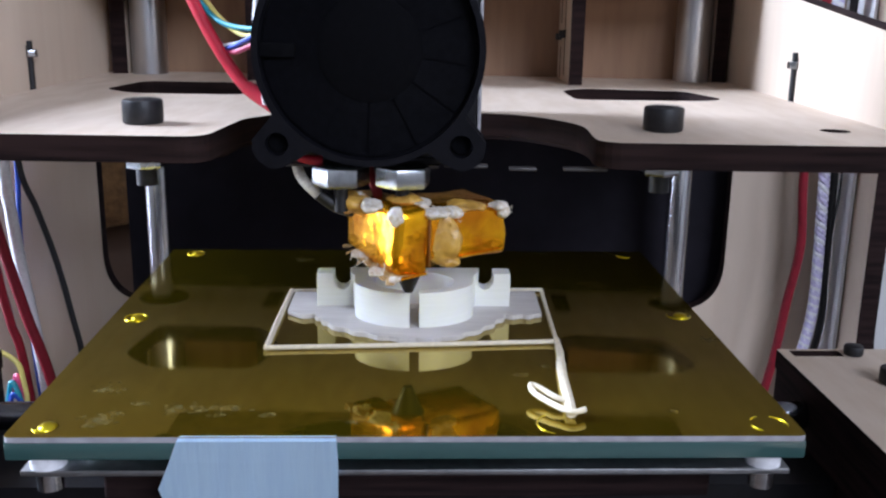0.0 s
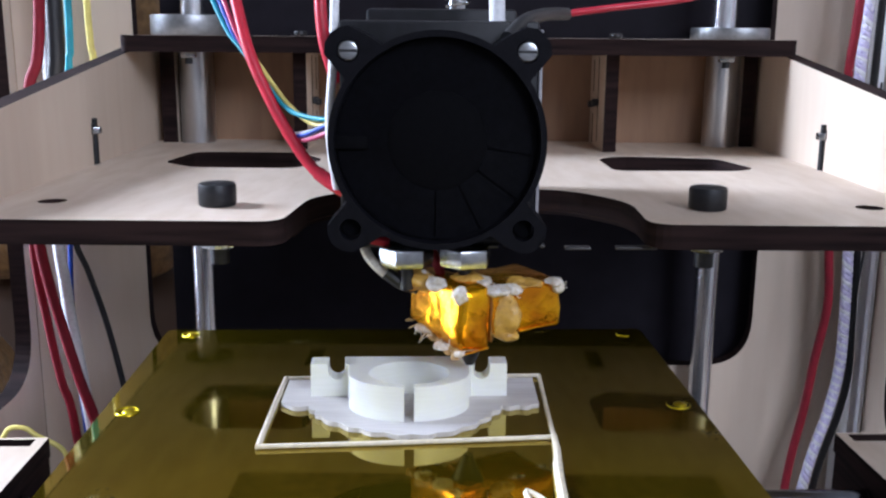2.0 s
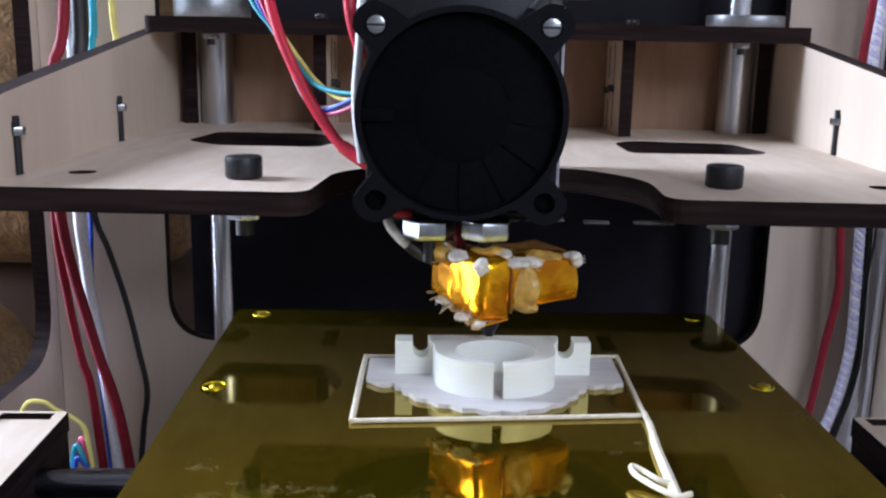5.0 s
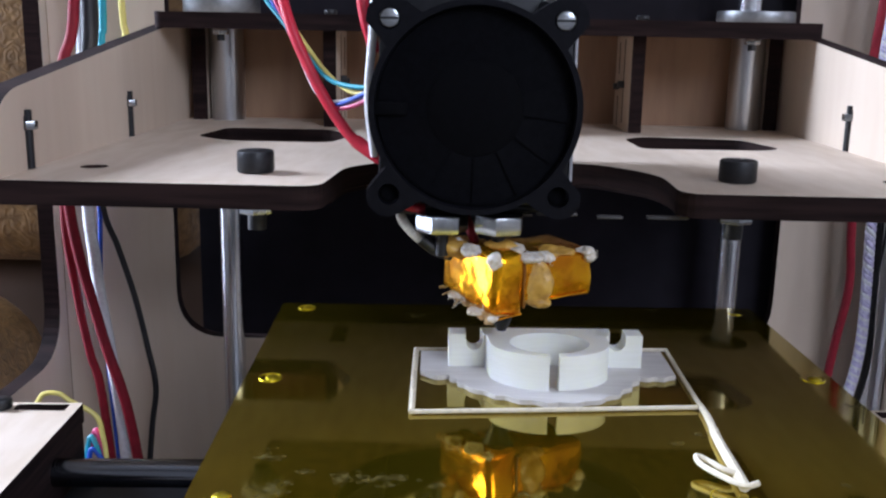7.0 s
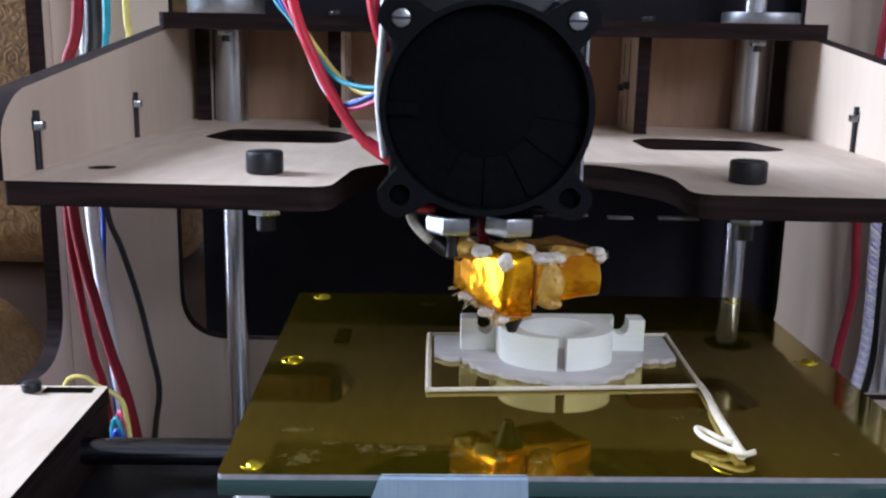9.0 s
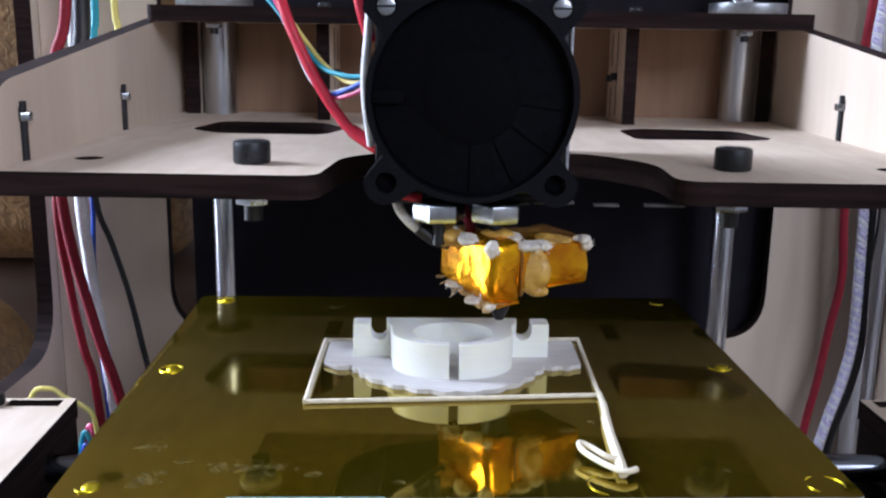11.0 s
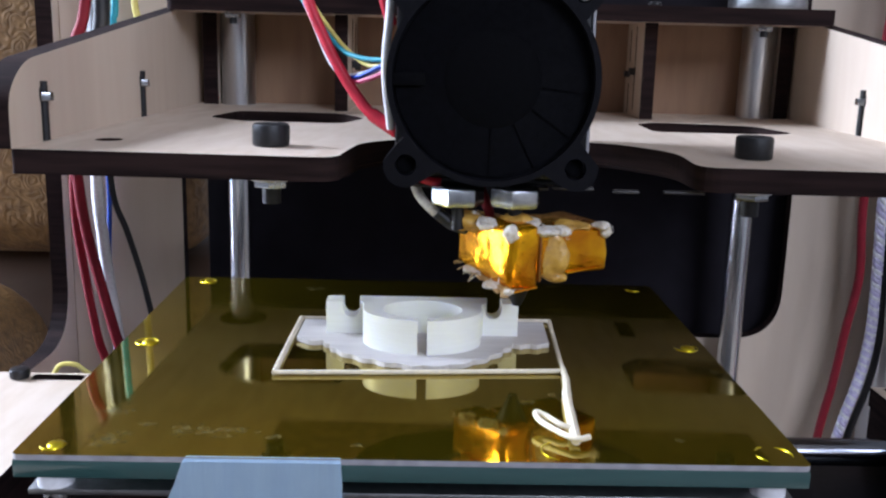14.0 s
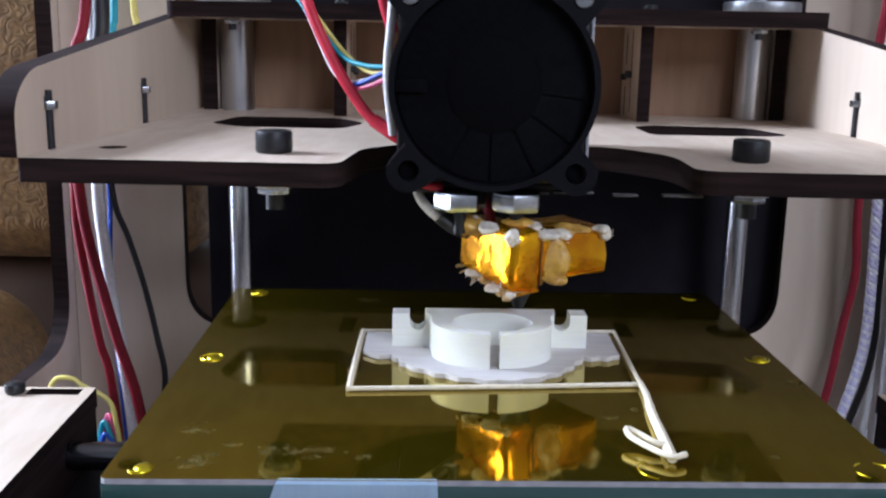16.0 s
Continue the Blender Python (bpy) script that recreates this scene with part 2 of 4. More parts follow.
def part(name, bm, mat, parent=None, label="", smooth=True, m=None):
    """Links a bmesh, built in centimetres, as one mesh object under a thing or a part."""
    bmesh.ops.scale(bm, vec=(CM, CM, CM), verts=bm.verts)
    me = bpy.data.meshes.new(name)
    bm.to_mesh(me)
    bm.free()
    for one in (mat if isinstance(mat, (list, tuple)) else [mat]):
        me.materials.append(one)
    for p in me.polygons:
        p.use_smooth = smooth
    if smooth:
        me.set_sharp_from_angle(angle=radians(38))
    ob = new(name, me)
    if parent:
        ob.parent = parent
    if m is not None:
        ob.matrix_basis = m
    if label:
        ob["label"] = label
    return ob


def at(x, y, z, rx=0, ry=0, rz=0):
    return pose(x * CM, y * CM, z * CM, rx, ry, rz)


def thing(name, label, category, m=None, group="", kind=""):
    ob = new(name)
    ob.empty_display_size = 0.01
    if m is not None:
        ob.matrix_basis = m
    return tagged(ob, label, category, group, kind)


def box(x0, x1, y0, y1, z0, z1, bevel=0.0, seg=2, into=None):
    bm = into or bmesh.new()
    r = bmesh.ops.create_cube(bm, size=1)
    bmesh.ops.scale(bm, vec=(x1 - x0, y1 - y0, z1 - z0), verts=r["verts"])
    bmesh.ops.translate(bm, vec=((x0 + x1) / 2, (y0 + y1) / 2, (z0 + z1) / 2), verts=r["verts"])
    if bevel:
        edges = list({e for v in r["verts"] for e in v.link_edges})
        bmesh.ops.bevel(bm, geom=edges, offset=bevel, segments=seg, affect="EDGES", profile=0.5)
    return bm


def cyl(p0, p1, r0, r1=None, seg=24, bevel=0.0, into=None):
    bm = into or bmesh.new()
    p0, p1 = Vector(p0), Vector(p1)
    d = p1 - p0
    m = Matrix.Translation((p0 + p1) / 2) @ d.to_track_quat("Z", "Y").to_matrix().to_4x4()
    r = bmesh.ops.create_cone(bm, cap_ends=True, segments=seg, radius1=r0, radius2=r0 if r1 is None else r1, depth=d.length, matrix=m)
    if bevel:
        edges = [e for e in {e for v in r["verts"] for e in v.link_edges} if any(len(f.verts) > 4 for f in e.link_faces)]
        bmesh.ops.bevel(bm, geom=edges, offset=bevel, segments=2, affect="EDGES", profile=0.5)
    return bm


def rounded(pts, radii, seg=6):
    """A polygon with its corners rounded."""
    out, n = [], len(pts)
    for i, p in enumerate(pts):
        r = radii[i] if isinstance(radii, (list, tuple)) else radii
        p = Vector(p)
        if r <= 0:
            out.append(p)
            continue
        a, b = (Vector(pts[i - 1]) - p).normalized(), (Vector(pts[(i + 1) % n]) - p).normalized()
        s, e = p + a * r, p + b * r
        for k in range(seg + 1):
            t = k / seg
            out.append(s * (1 - t) ** 2 + p * 2 * t * (1 - t) + e * t ** 2)
    return out


def ring(cx, cy, r, seg=24, ry=None):
    return [Vector((cx + r * math.cos(2 * math.pi * k / seg), cy + (ry or r) * math.sin(2 * math.pi * k / seg))) for k in range(seg)]


def plate(outer, holes, w0, w1, axes="xyz", edge_slot=1, bevel=0.0):
    """A plate cut from sheet: outline and holes in its own plane, from w0 to w1 in thickness. axes: the world axes of u, v and w.
    Its cut edges take the second material."""
    cu = bpy.data.curves.new("cut", "CURVE")
    cu.dimensions, cu.fill_mode, cu.extrude = "2D", "BOTH", (w1 - w0) / 2
    for loop in (outer, *holes):
        sp = cu.splines.new("POLY")
        sp.points.add(len(loop) - 1)
        for q, p in zip(sp.points, loop):
            q.co = (p[0], p[1], 0, 1)
        sp.use_cyclic_u = True
    ob = bpy.data.objects.new("cut", cu)
    me = bpy.data.meshes.new_from_object(ob)
    bpy.data.objects.remove(ob)
    bpy.data.curves.remove(cu)
    bm = bmesh.new()
    bm.from_mesh(me)
    bpy.data.meshes.remove(me)
    bmesh.ops.remove_doubles(bm, verts=bm.verts, dist=1e-5)
    bm.normal_update()
    for f in bm.faces:
        f.material_index = 0 if abs(f.normal.z) > 0.7 else edge_slot
    order = ["xyz".index(a) for a in axes]
    for v in bm.verts:
        c = (v.co.x, v.co.y, v.co.z + (w0 + w1) / 2)
        q = [0, 0, 0]
        for k, o in enumerate(order):
            q[o] = c[k]
        v.co = q
    bmesh.ops.recalc_face_normals(bm, faces=bm.faces)
    return bm


def smooth_line(pts, steps=10):
    """A curve through the points."""
    p = [Vector(q) for q in pts]
    p = [p[0] * 2 - p[1]] + p + [p[-1] * 2 - p[-2]]
    out = []
    for i in range(1, len(p) - 2):
        for k in range(steps):
            t = k / steps
            out.append(0.5 * (2 * p[i] + (p[i + 1] - p[i - 1]) * t + (2 * p[i - 1] - 5 * p[i] + 4 * p[i + 1] - p[i + 2]) * t * t
                              + (3 * p[i] - p[i - 1] - 3 * p[i + 1] + p[i + 2]) * t ** 3))
    out.append(p[-2])
    return out


def tube(pts, r, seg=10, steps=10, closed=False, into=None, flat=1.0):
    """A round or flattened cord along a curve."""
    bm = into or bmesh.new()
    line = smooth_line(pts, steps) if steps > 1 else [Vector(q) for q in pts]
    rings, side = [], None
    for i, p in enumerate(line):
        d = (line[min(i + 1, len(line) - 1)] - line[max(i - 1, 0)]).normalized()
        if side is None:
            side = d.orthogonal().normalized()
        side = (side - d * side.dot(d)).normalized()
        other = d.cross(side)
        rr = r[min(i * len(r) // len(line), len(r) - 1)] if isinstance(r, (list, tuple)) else r
        rings.append([bm.verts.new(p + (side * math.cos(2 * math.pi * k / seg) + other * math.sin(2 * math.pi * k / seg) * flat) * rr) for k in range(seg)])
    for a, b in zip(rings, rings[1:]):
        for k in range(seg):
            bm.faces.new((a[k], a[(k + 1) % seg], b[(k + 1) % seg], b[k]))
    bm.faces.new(rings[0][::-1])
    bm.faces.new(rings[-1])
    bmesh.ops.recalc_face_normals(bm, faces=bm.faces)
    return bm


def cable(name, pts, r, mat, label, category="cable", steps=12, group=""):
    ob = part(name, tube(pts, r, steps=steps), mat)
    return tagged(ob, label, category, group)


def rough_up(bm, size, amount, seed=0):
    """Uneven, hand-made surface."""
    bm.normal_update()
    moves = [(v, v.normal * noise.noise(v.co * size + Vector((seed, seed, 0))) * amount) for v in bm.verts]
    for v, d in moves:
        v.co += d


# ---- the room ----
def room():
    west = plate([(-172, -87), (152, -87), (152, 165), (-172, 165)], [[(1, -43), (41, -43), (41, 110), (1, 110)]], -122, -118, "yzx", edge_slot=0)
    south = plate([(-118, -87), (148, -87), (148, 165), (-118, 165)], [[(50, 61), (142, 61), (142, 143), (50, 143)]], -172, -168, "xzy", edge_slot=0)
    for name, bm in (("wall_west", west), ("wall_east", box(148, 152, -172, 152, -87, 165)), ("wall_south", south), ("wall_north", box(-118, 148, 148, 152, -87, 165))):
        tagged(part(name, bm, WALL, smooth=False), "plain painted plaster wall of the room", "wall", kind="structure")
    tagged(part("floor", box(-118, 148, -168, 148, -91, -87), CARPET, smooth=False), "grey carpeted floor of the room", "floor", kind="structure")
    tagged(part("ceiling", box(-118, 148, -168, 148, 165, 169), WALL, smooth=False), "plain white plaster ceiling", "ceiling", kind="structure")
    t = thing("table", "dark wooden table under the printer", "table", at(0, 0, -87))
    part("tabletop", box(-19, 60, -30, 30, 70.5, 75.1, 0.4), TABLE, t)
    for x in (-16, 57):
        for y in (-27, 27):
            part("leg", box(x - 2.5, x + 2.5, y - 2.5, y + 2.5, 0, 70.5, 0.3), TABLE, t)


room()


# ---- the printer's case ----
def case():
    c = thing("printer_case", "birch plywood printer case with laser-burnt edges", "printer case", at(0, 0, 0))
    back = rounded([(-13.9, -11.4), (14.0, -11.4), (14.0, 16), (-13.9, 16)], 0)
    opening = rounded([(-10.0, -3.87), (10.85, -3.87), (10.85, 14.5), (-10.0, 14.5)], 1.7, 8)
    part("back_panel", plate(back, [opening], 14.8, 15.3, "xzy"), [PLY_SIDE, BURNT], c, smooth=False)
    # one black box stands in for the dark interior behind the opening
    part("interior_box", box(-9.35, 13.2, 15.7, 19.4, -11.4, 16), DARK, c, "black box filling the case interior", smooth=False)
    left = rounded([(-12, -11.4), (14.75, -11.4), (14.75, 16), (-12, 16)], 0.4)
    lopen = rounded([(-9.5, -4.4), (14.2, -4.4), (14.2, 14), (-9.5, 14)], [1.5, 2.0, 1.5, 1.5], 10)
    part("side_panel", plate(left, [lopen], -14.45, -13.9, "yzx"), [PLY_SIDE, BURNT], c, smooth=False)
    ropen = rounded([(-9.5, -5.2), (11.3, -5.2), (11.3, 14), (-9.5, 14)], [1.5, 2.0, 1.5, 1.5], 10)
    part("side_panel", plate(left, [ropen], 14.0, 14.55, "yzx"), [PLY_SIDE, BURNT], c, smooth=False)
    part("bottom_panel", box(-13.9, 14.0, -12, 14.8, -11.9, -11.4), BLACK, c, smooth=False)
    return c


case()


def steel_rod(x, y, radius):
    r = thing("guide_rod", "polished upright steel guide rod of the printer", "rod", at(x, y, -11.4), group="upright guide rods")
    part("shaft", cyl((0, 0, 0), (0, 0, 26), radius, seg=32), STEEL, r)


steel_rod(-7.85, 14.1, 0.37)
steel_rod(8.97, 14.1, 0.37)


# ---- the lift stage that carries the print head ----
def socket_bolt(name, x, y, z, r, h, mat, parent, label=""):
    bm = cyl((x, y, z), (x, y, z + h), r, seg=32, bevel=0.06)
    ob = part(name, bm, mat, parent, label)
    part("socket", cyl((x, y, z + h - 0.02), (x, y, z + h + 0.012), r * 0.5, seg=6), BLACK_WIRE, ob)
    return ob


def hexnut(x, y, z0, z1, r, mat, parent):
    return part("nut", cyl((x, y, z0), (x, y, z1), r, seg=6, bevel=0.03), mat, parent)


SHELF_Z = 3.9


def lift_stage():
    s = thing("lift_stage", "birch plywood lift stage with burnt dark edges", "printer stage", at(0, 0, 0))
    outer = rounded([(-9.2, 0.5), (-2.95, 0.5), (-2.75, 3.2), (-2.0, 4.2), (-0.5, 4.7), (1.4, 4.8), (3.0, 4.5), (4.1, 3.0), (4.0, 0.5), (10.6, 0.5),
                     (10.6, 15.45), (-9.2, 15.45)], [0.1, 0.5, 0.5, 0.5, 0.3, 0.3, 0.6, 0.8, 0.6, 0.1, 0.1, 0.1])
    hl = rounded([(-7.5, 8.9), (-6.5, 7.9), (-3.7, 7.9), (-3.25, 9.7), (-4.1, 11.3), (-7.2, 11.3)], 0.4)
    hr = rounded([(4.55, 10.3), (4.6, 7.9), (7.9, 8.0), (8.5, 8.5), (8.0, 10.6), (5.2, 11.0)], 0.4)
    dots = [ring(-8.02, 2.55, 0.29, 16), ring(9.0, 2.55, 0.29, 16)]
    part("shelf", plate(outer, [hl, hr, *dots], SHELF_Z - 0.48, SHELF_Z, "xyz"), [PLY, BURNT], s, "pale birch plywood shelf with two oval cut-outs", smooth=False)
    side = rounded([(0.45, 3.9), (14.74, 3.9), (14.74, 6.95), (12.4, 6.88), (1.1, 5.54), (0.45, 4.9)], [0, 0, 0, 0, 0.6, 0.35], 8)
    for x0 in (-9.65, 10.15):
        part("side_wall", plate(side, [], x0, x0 + 0.5, "yzx"), [PLY_SIDE, BURNT], s, smooth=False)
    # nuts held in T slots of the side walls
    for x, nx, ys in ((-9.15, 1, (2.0, 8.3)), (10.15, -1, (2.0, 8.2))):
        for y in ys:
            part("slot", box(x - 0.004, x + 0.006, y - 0.1, y + 0.1, 3.9, 4.95) if nx > 0 else box(x - 0.006, x + 0.004, y - 0.1, y + 0.1, 3.9, 4.95),
                 BLACK_WIRE, s, smooth=False)
            part("bolt", cyl((x + nx * 0.03, y, 3.92), (x + nx * 0.03, y, 5.12), 0.085, seg=12), BLACK_STEEL, s)
            part("nut", cyl((x + nx * 0.06, y, 4.72), (x + nx * 0.06, y, 4.90), 0.16, seg=6, bevel=0.02), ZINC, s, "zinc nut in its slot")
            part("slot_head", box(x + (0.0 if nx > 0 else -0.02), x + (0.02 if nx > 0 else 0.0), y - 0.14, y + 0.14, 4.72, 5.0), BLACK_WIRE, s, smooth=False)
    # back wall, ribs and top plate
    # back walls hold the recess shade in their colour
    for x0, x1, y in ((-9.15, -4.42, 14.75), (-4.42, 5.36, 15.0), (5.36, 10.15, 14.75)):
        part("back_wall", box(x0, x1, y, y + 0.4, 3.9, 6.8), PLY_TAN_SHADE, s, smooth=False)
    for x0, x1, y0, y1 in ((-4.42, -4.02, 12.1, 14.99), (4.96, 5.36, 12.1, 14.99), (-8.9, -8.42, 13.8, 14.74), (9.6, 10.05, 13.8, 14.74)):
        part("rib", plate([(y0, 3.9), (y1, 3.9), (y1, 6.8), (y0, 6.8)], [], x0, x1, "yzx"), [PLY_SIDE, BURNT], s, smooth=False)
    # slots with their captive nuts in the faces of the two inner ribs
    for x, side in ((-4.02, 1), (4.96, -1)):
        face = (x - 0.01, x + 0.012) if side > 0 else (x - 0.012, x + 0.01)
        for y, z0, z1, w in ((13.35, 4.1, 6.7, 0.03), (14.3, 3.95, 4.9, 0.035), (14.3, 5.6, 6.6, 0.035)):
            part("rib_slot", box(*face, y - w, y + w, z0, z1), BURNT, s, smooth=False)
        part("slot_nut", cyl((x + side * 0.05, 13.35, 5.2), (x + side * 0.05, 13.35, 5.42), 0.16, seg=6, bevel=0.02), BLACK_STEEL, s)
        part("slot_nut", cyl((x + side * 0.05, 14.3, 5.1), (x + side * 0.05, 14.3, 5.3), 0.14, seg=6, bevel=0.02), BLACK_STEEL, s)
    tp = rounded([(-9.3, 11.2), (10.35, 11.2), (10.35, 15.45), (-9.3, 15.45)], 0.25)
    part("top_plate", plate(tp, [], 6.8, 7.27, "xyz"), [PLY, BURNT], s, "upper plywood plate with dark burnt edge", smooth=False)
    for x, h, nut in ((-7.82, 0.62, -7.42), (9.03, 0.36, 8.42)):
        part("bearing_flange", cyl((x, 13.6, 7.27), (x, 13.6, 7.27 + h), 1.2, seg=40, bevel=0.05), ALU, s, "round aluminium bearing flange")
        part("bearing_sleeve", cyl((x, 14.1, 3.9), (x, 14.1, 6.8), 0.54, seg=36), SLEEVE, s, "polished linear bearing sleeve")
        # flat dark disc gives the open rod hole its darkness
        part("rod_hole_disc", cyl((x, 14.1, SHELF_Z - 0.5), (x, 14.1, SHELF_Z - 0.47), 0.8, seg=28), BURNT, s, "dark disc for the hole round the rod")
        part("flange_nut", cyl((nut, 11.7, 6.62), (nut, 11.7, 6.8), 0.24, seg=6, bevel=0.03), ZINC, s)
        part("flange_bolt", cyl((nut, 11.7, 6.45), (nut, 11.7, 6.62), 0.12, seg=12), BLACK_STEEL, s)
    for x in (-4.2, 5.25):
        socket_bolt("plate_bolt", x, 12.3, 7.27, 0.2, 0.16, BLACK_STEEL, s)
    # rib tabs and the darker doubling plate under the shelf
    for x0, x1 in ((-4.45, -3.95), (5.05, 5.55)):
        part("rib_tab", box(x0, x1, 13.2, 14.8, SHELF_Z - 0.50, SHELF_Z - 0.47), BURNT, s, smooth=False)
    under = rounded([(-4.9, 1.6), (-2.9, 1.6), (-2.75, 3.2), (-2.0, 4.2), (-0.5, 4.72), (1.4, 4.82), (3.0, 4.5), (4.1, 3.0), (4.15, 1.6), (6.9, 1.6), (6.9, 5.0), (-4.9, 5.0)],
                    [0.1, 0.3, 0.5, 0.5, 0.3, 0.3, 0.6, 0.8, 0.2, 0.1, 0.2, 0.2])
    part("doubling_plate", plate(under, [], 3.34, 3.415, "xyz"), [PLY_DARK, BURNT], s, "dark plate under the shelf", smooth=False)
    # big cap screws through the shelf
    for x in (-4.5, 5.52):
        socket_bolt("cap_screw", x, 2.2, SHELF_Z, 0.385, 0.47, BLACK_STEEL, s, "black socket cap screw")
        part("washer", cyl((x, 2.2, 3.20), (x, 2.2, 3.335), 0.47, seg=28), WHITE, s, "white nylon washer")
        hexnut(x, 2.2, 3.04, 3.2, 0.38, ZINC, s)
        part("threaded_end", cyl((x, 2.2, 2.7), (x, 2.2, 3.04), 0.2, seg=16), BLACK_STEEL, s)
    return s


lift_stage()


# ---- the print head ----
def fan():
    """Cooling fan: a square frame with four lobed corners, a round throat, hub and blades."""
    f = thing("cooling_fan", "black square cooling fan on the print head", "fan", at(0.0, 0.0, 5.46))

    def outline(seg=96):
        pts = []
        for k in range(seg):
            a = 2 * math.pi * k / seg
            d = Vector((math.cos(a), math.sin(a)))
            r = 1.97
            for cx in (-1.58, 1.58):
                for cy in (-1.6, 1.6):
                    c = Vector((cx, cy))
                    along = c.dot(d)
                    off2 = c.length_squared - along * along
                    if along > 0 and off2 < 0.43 ** 2:
                        r = max(r, along + math.sqrt(0.43 ** 2 - off2))
            pts.append(d * r)
        return pts
    holes = [ring(0, 0, 1.86, 64)] + [ring(x, y, 0.2, 16) for x in (-1.58, 1.58) for y in (-1.6, 1.6)]
    part("frame", plate(outline(), holes, 0.0, 0.32, "xzy", edge_slot=0), BLACK_SOFT, f)
    part("throat", plate(ring(0, 0, 1.93, 64), [ring(0, 0, 1.84, 64)], 0.33, 1.0, "xzy", edge_slot=0), BLACK_SOFT, f)
    part("rear_frame", plate(outline(), holes, 0.75, 1.0, "xzy", edge_slot=0), BLACK_SOFT, f)
    part("hub", cyl((0, 0.22, 0), (0, 0.95, 0), 0.95, seg=48, bevel=0.16), BLACK_DULL, f)
    for k in range(13):
        bm = bmesh.new()
        a0 = 2 * math.pi * k / 13 + 0.35
        grid = []
        for i in range(5):
            r = 0.9 + 0.92 * i / 4
            row = []
            for j in range(6):
                a = a0 + 0.72 * j / 5
                row.append(bm.verts.new((r * math.cos(a), 0.24 + 0.07 * j / 5, r * math.sin(a))))
            grid.append(row)
        for i in range(4):
            for j in range(5):
                bm.faces.new((grid[i][j], grid[i + 1][j], grid[i + 1][j + 1], grid[i][j + 1]))
        bmesh.ops.solidify(bm, geom=bm.faces[:], thickness=0.05)
        part("blade", bm, BLACK_SOFT, f)
    part("strut", box(-1.88, -1.25, 0.13, 0.23, -0.15, 0.1, 0.03), BLACK_DULL, f, "dark strut that holds the hub")
    for x in (-1.58, 1.58):
        for z in (-1.6, 1.6):
            # lower corners get recessed black discs for their dark empty screw holes
            b = part("screw", cyl((x, -0.03 if z > 0 else 0.2, z), (x, 0.3, z), 0.175, seg=20, bevel=0.03), ZINC if z > 0 else BLACK_DULL, f, "zinc pan-head screw" if z > 0 else "")
            if z > 0:
                part("screw_slot", box(x - 0.16, x + 0.16, -0.036, -0.02, z - 0.022, z + 0.022), BLACK_WIRE, b, smooth=False)
    return f


def hexprism(x, y, z0, z1, r, turn):
    bm = cyl((0, 0, z0), (0, 0, z1), r, seg=6, bevel=0.05)
    bmesh.ops.rotate(bm, cent=(0, 0, 0), matrix=Matrix.Rotation(radians(turn), 3, "Z"), verts=bm.verts)
    bmesh.ops.translate(bm, vec=(x, y, 0), verts=bm.verts)
    return bm


def extruder():
    e = thing("extruder", "black extruder body with steel bolts under it", "extruder", at(0, 0, 0))
    part("body", box(-1.85, 1.88, 1.02, 4.3, 3.5, 7.6, 0.08), BLACK, e)
    part("cover_plate", box(1.885, 1.95, 1.05, 4.2, 3.56, 7.45, 0.02), GREY_EDGE, e, "grey metal side plate")
    part("mount_plate", box(-1.8, 1.85, 1.2, 4.6, 3.36, 3.48, 0.03), BLACK, e)
    for x0, x1, z in ((-1.75, -0.85, 3.34), (0.1, 1.2, 3.34), (1.3, 2.1, 3.36), (2.5, 3.0, 3.32), (3.5, 4.3, 3.33)):
        part("mount_lip", box(x0, x1, 1.1, 1.3, z - 0.05, z + 0.0, 0.01), DULL, e, "dull grey lip of the mount")
    part("motor", box(-1.6, 1.7, 4.35, 5.2, 4.6, 7.9, 0.1), BLACK, e)
    for x in (-0.58, 0.55):
        n = part("hex_standoff", hexprism(x, 0.95, 2.98, 3.36, 0.52, 38 if x < 0 else 50), ZINC, e, "bright hexagonal steel standoff")
        part("thread", cyl((x, 0.95, 2.5), (x, 0.95, 2.98), 0.13, seg=14), BLACK_STEEL, n)
    return e


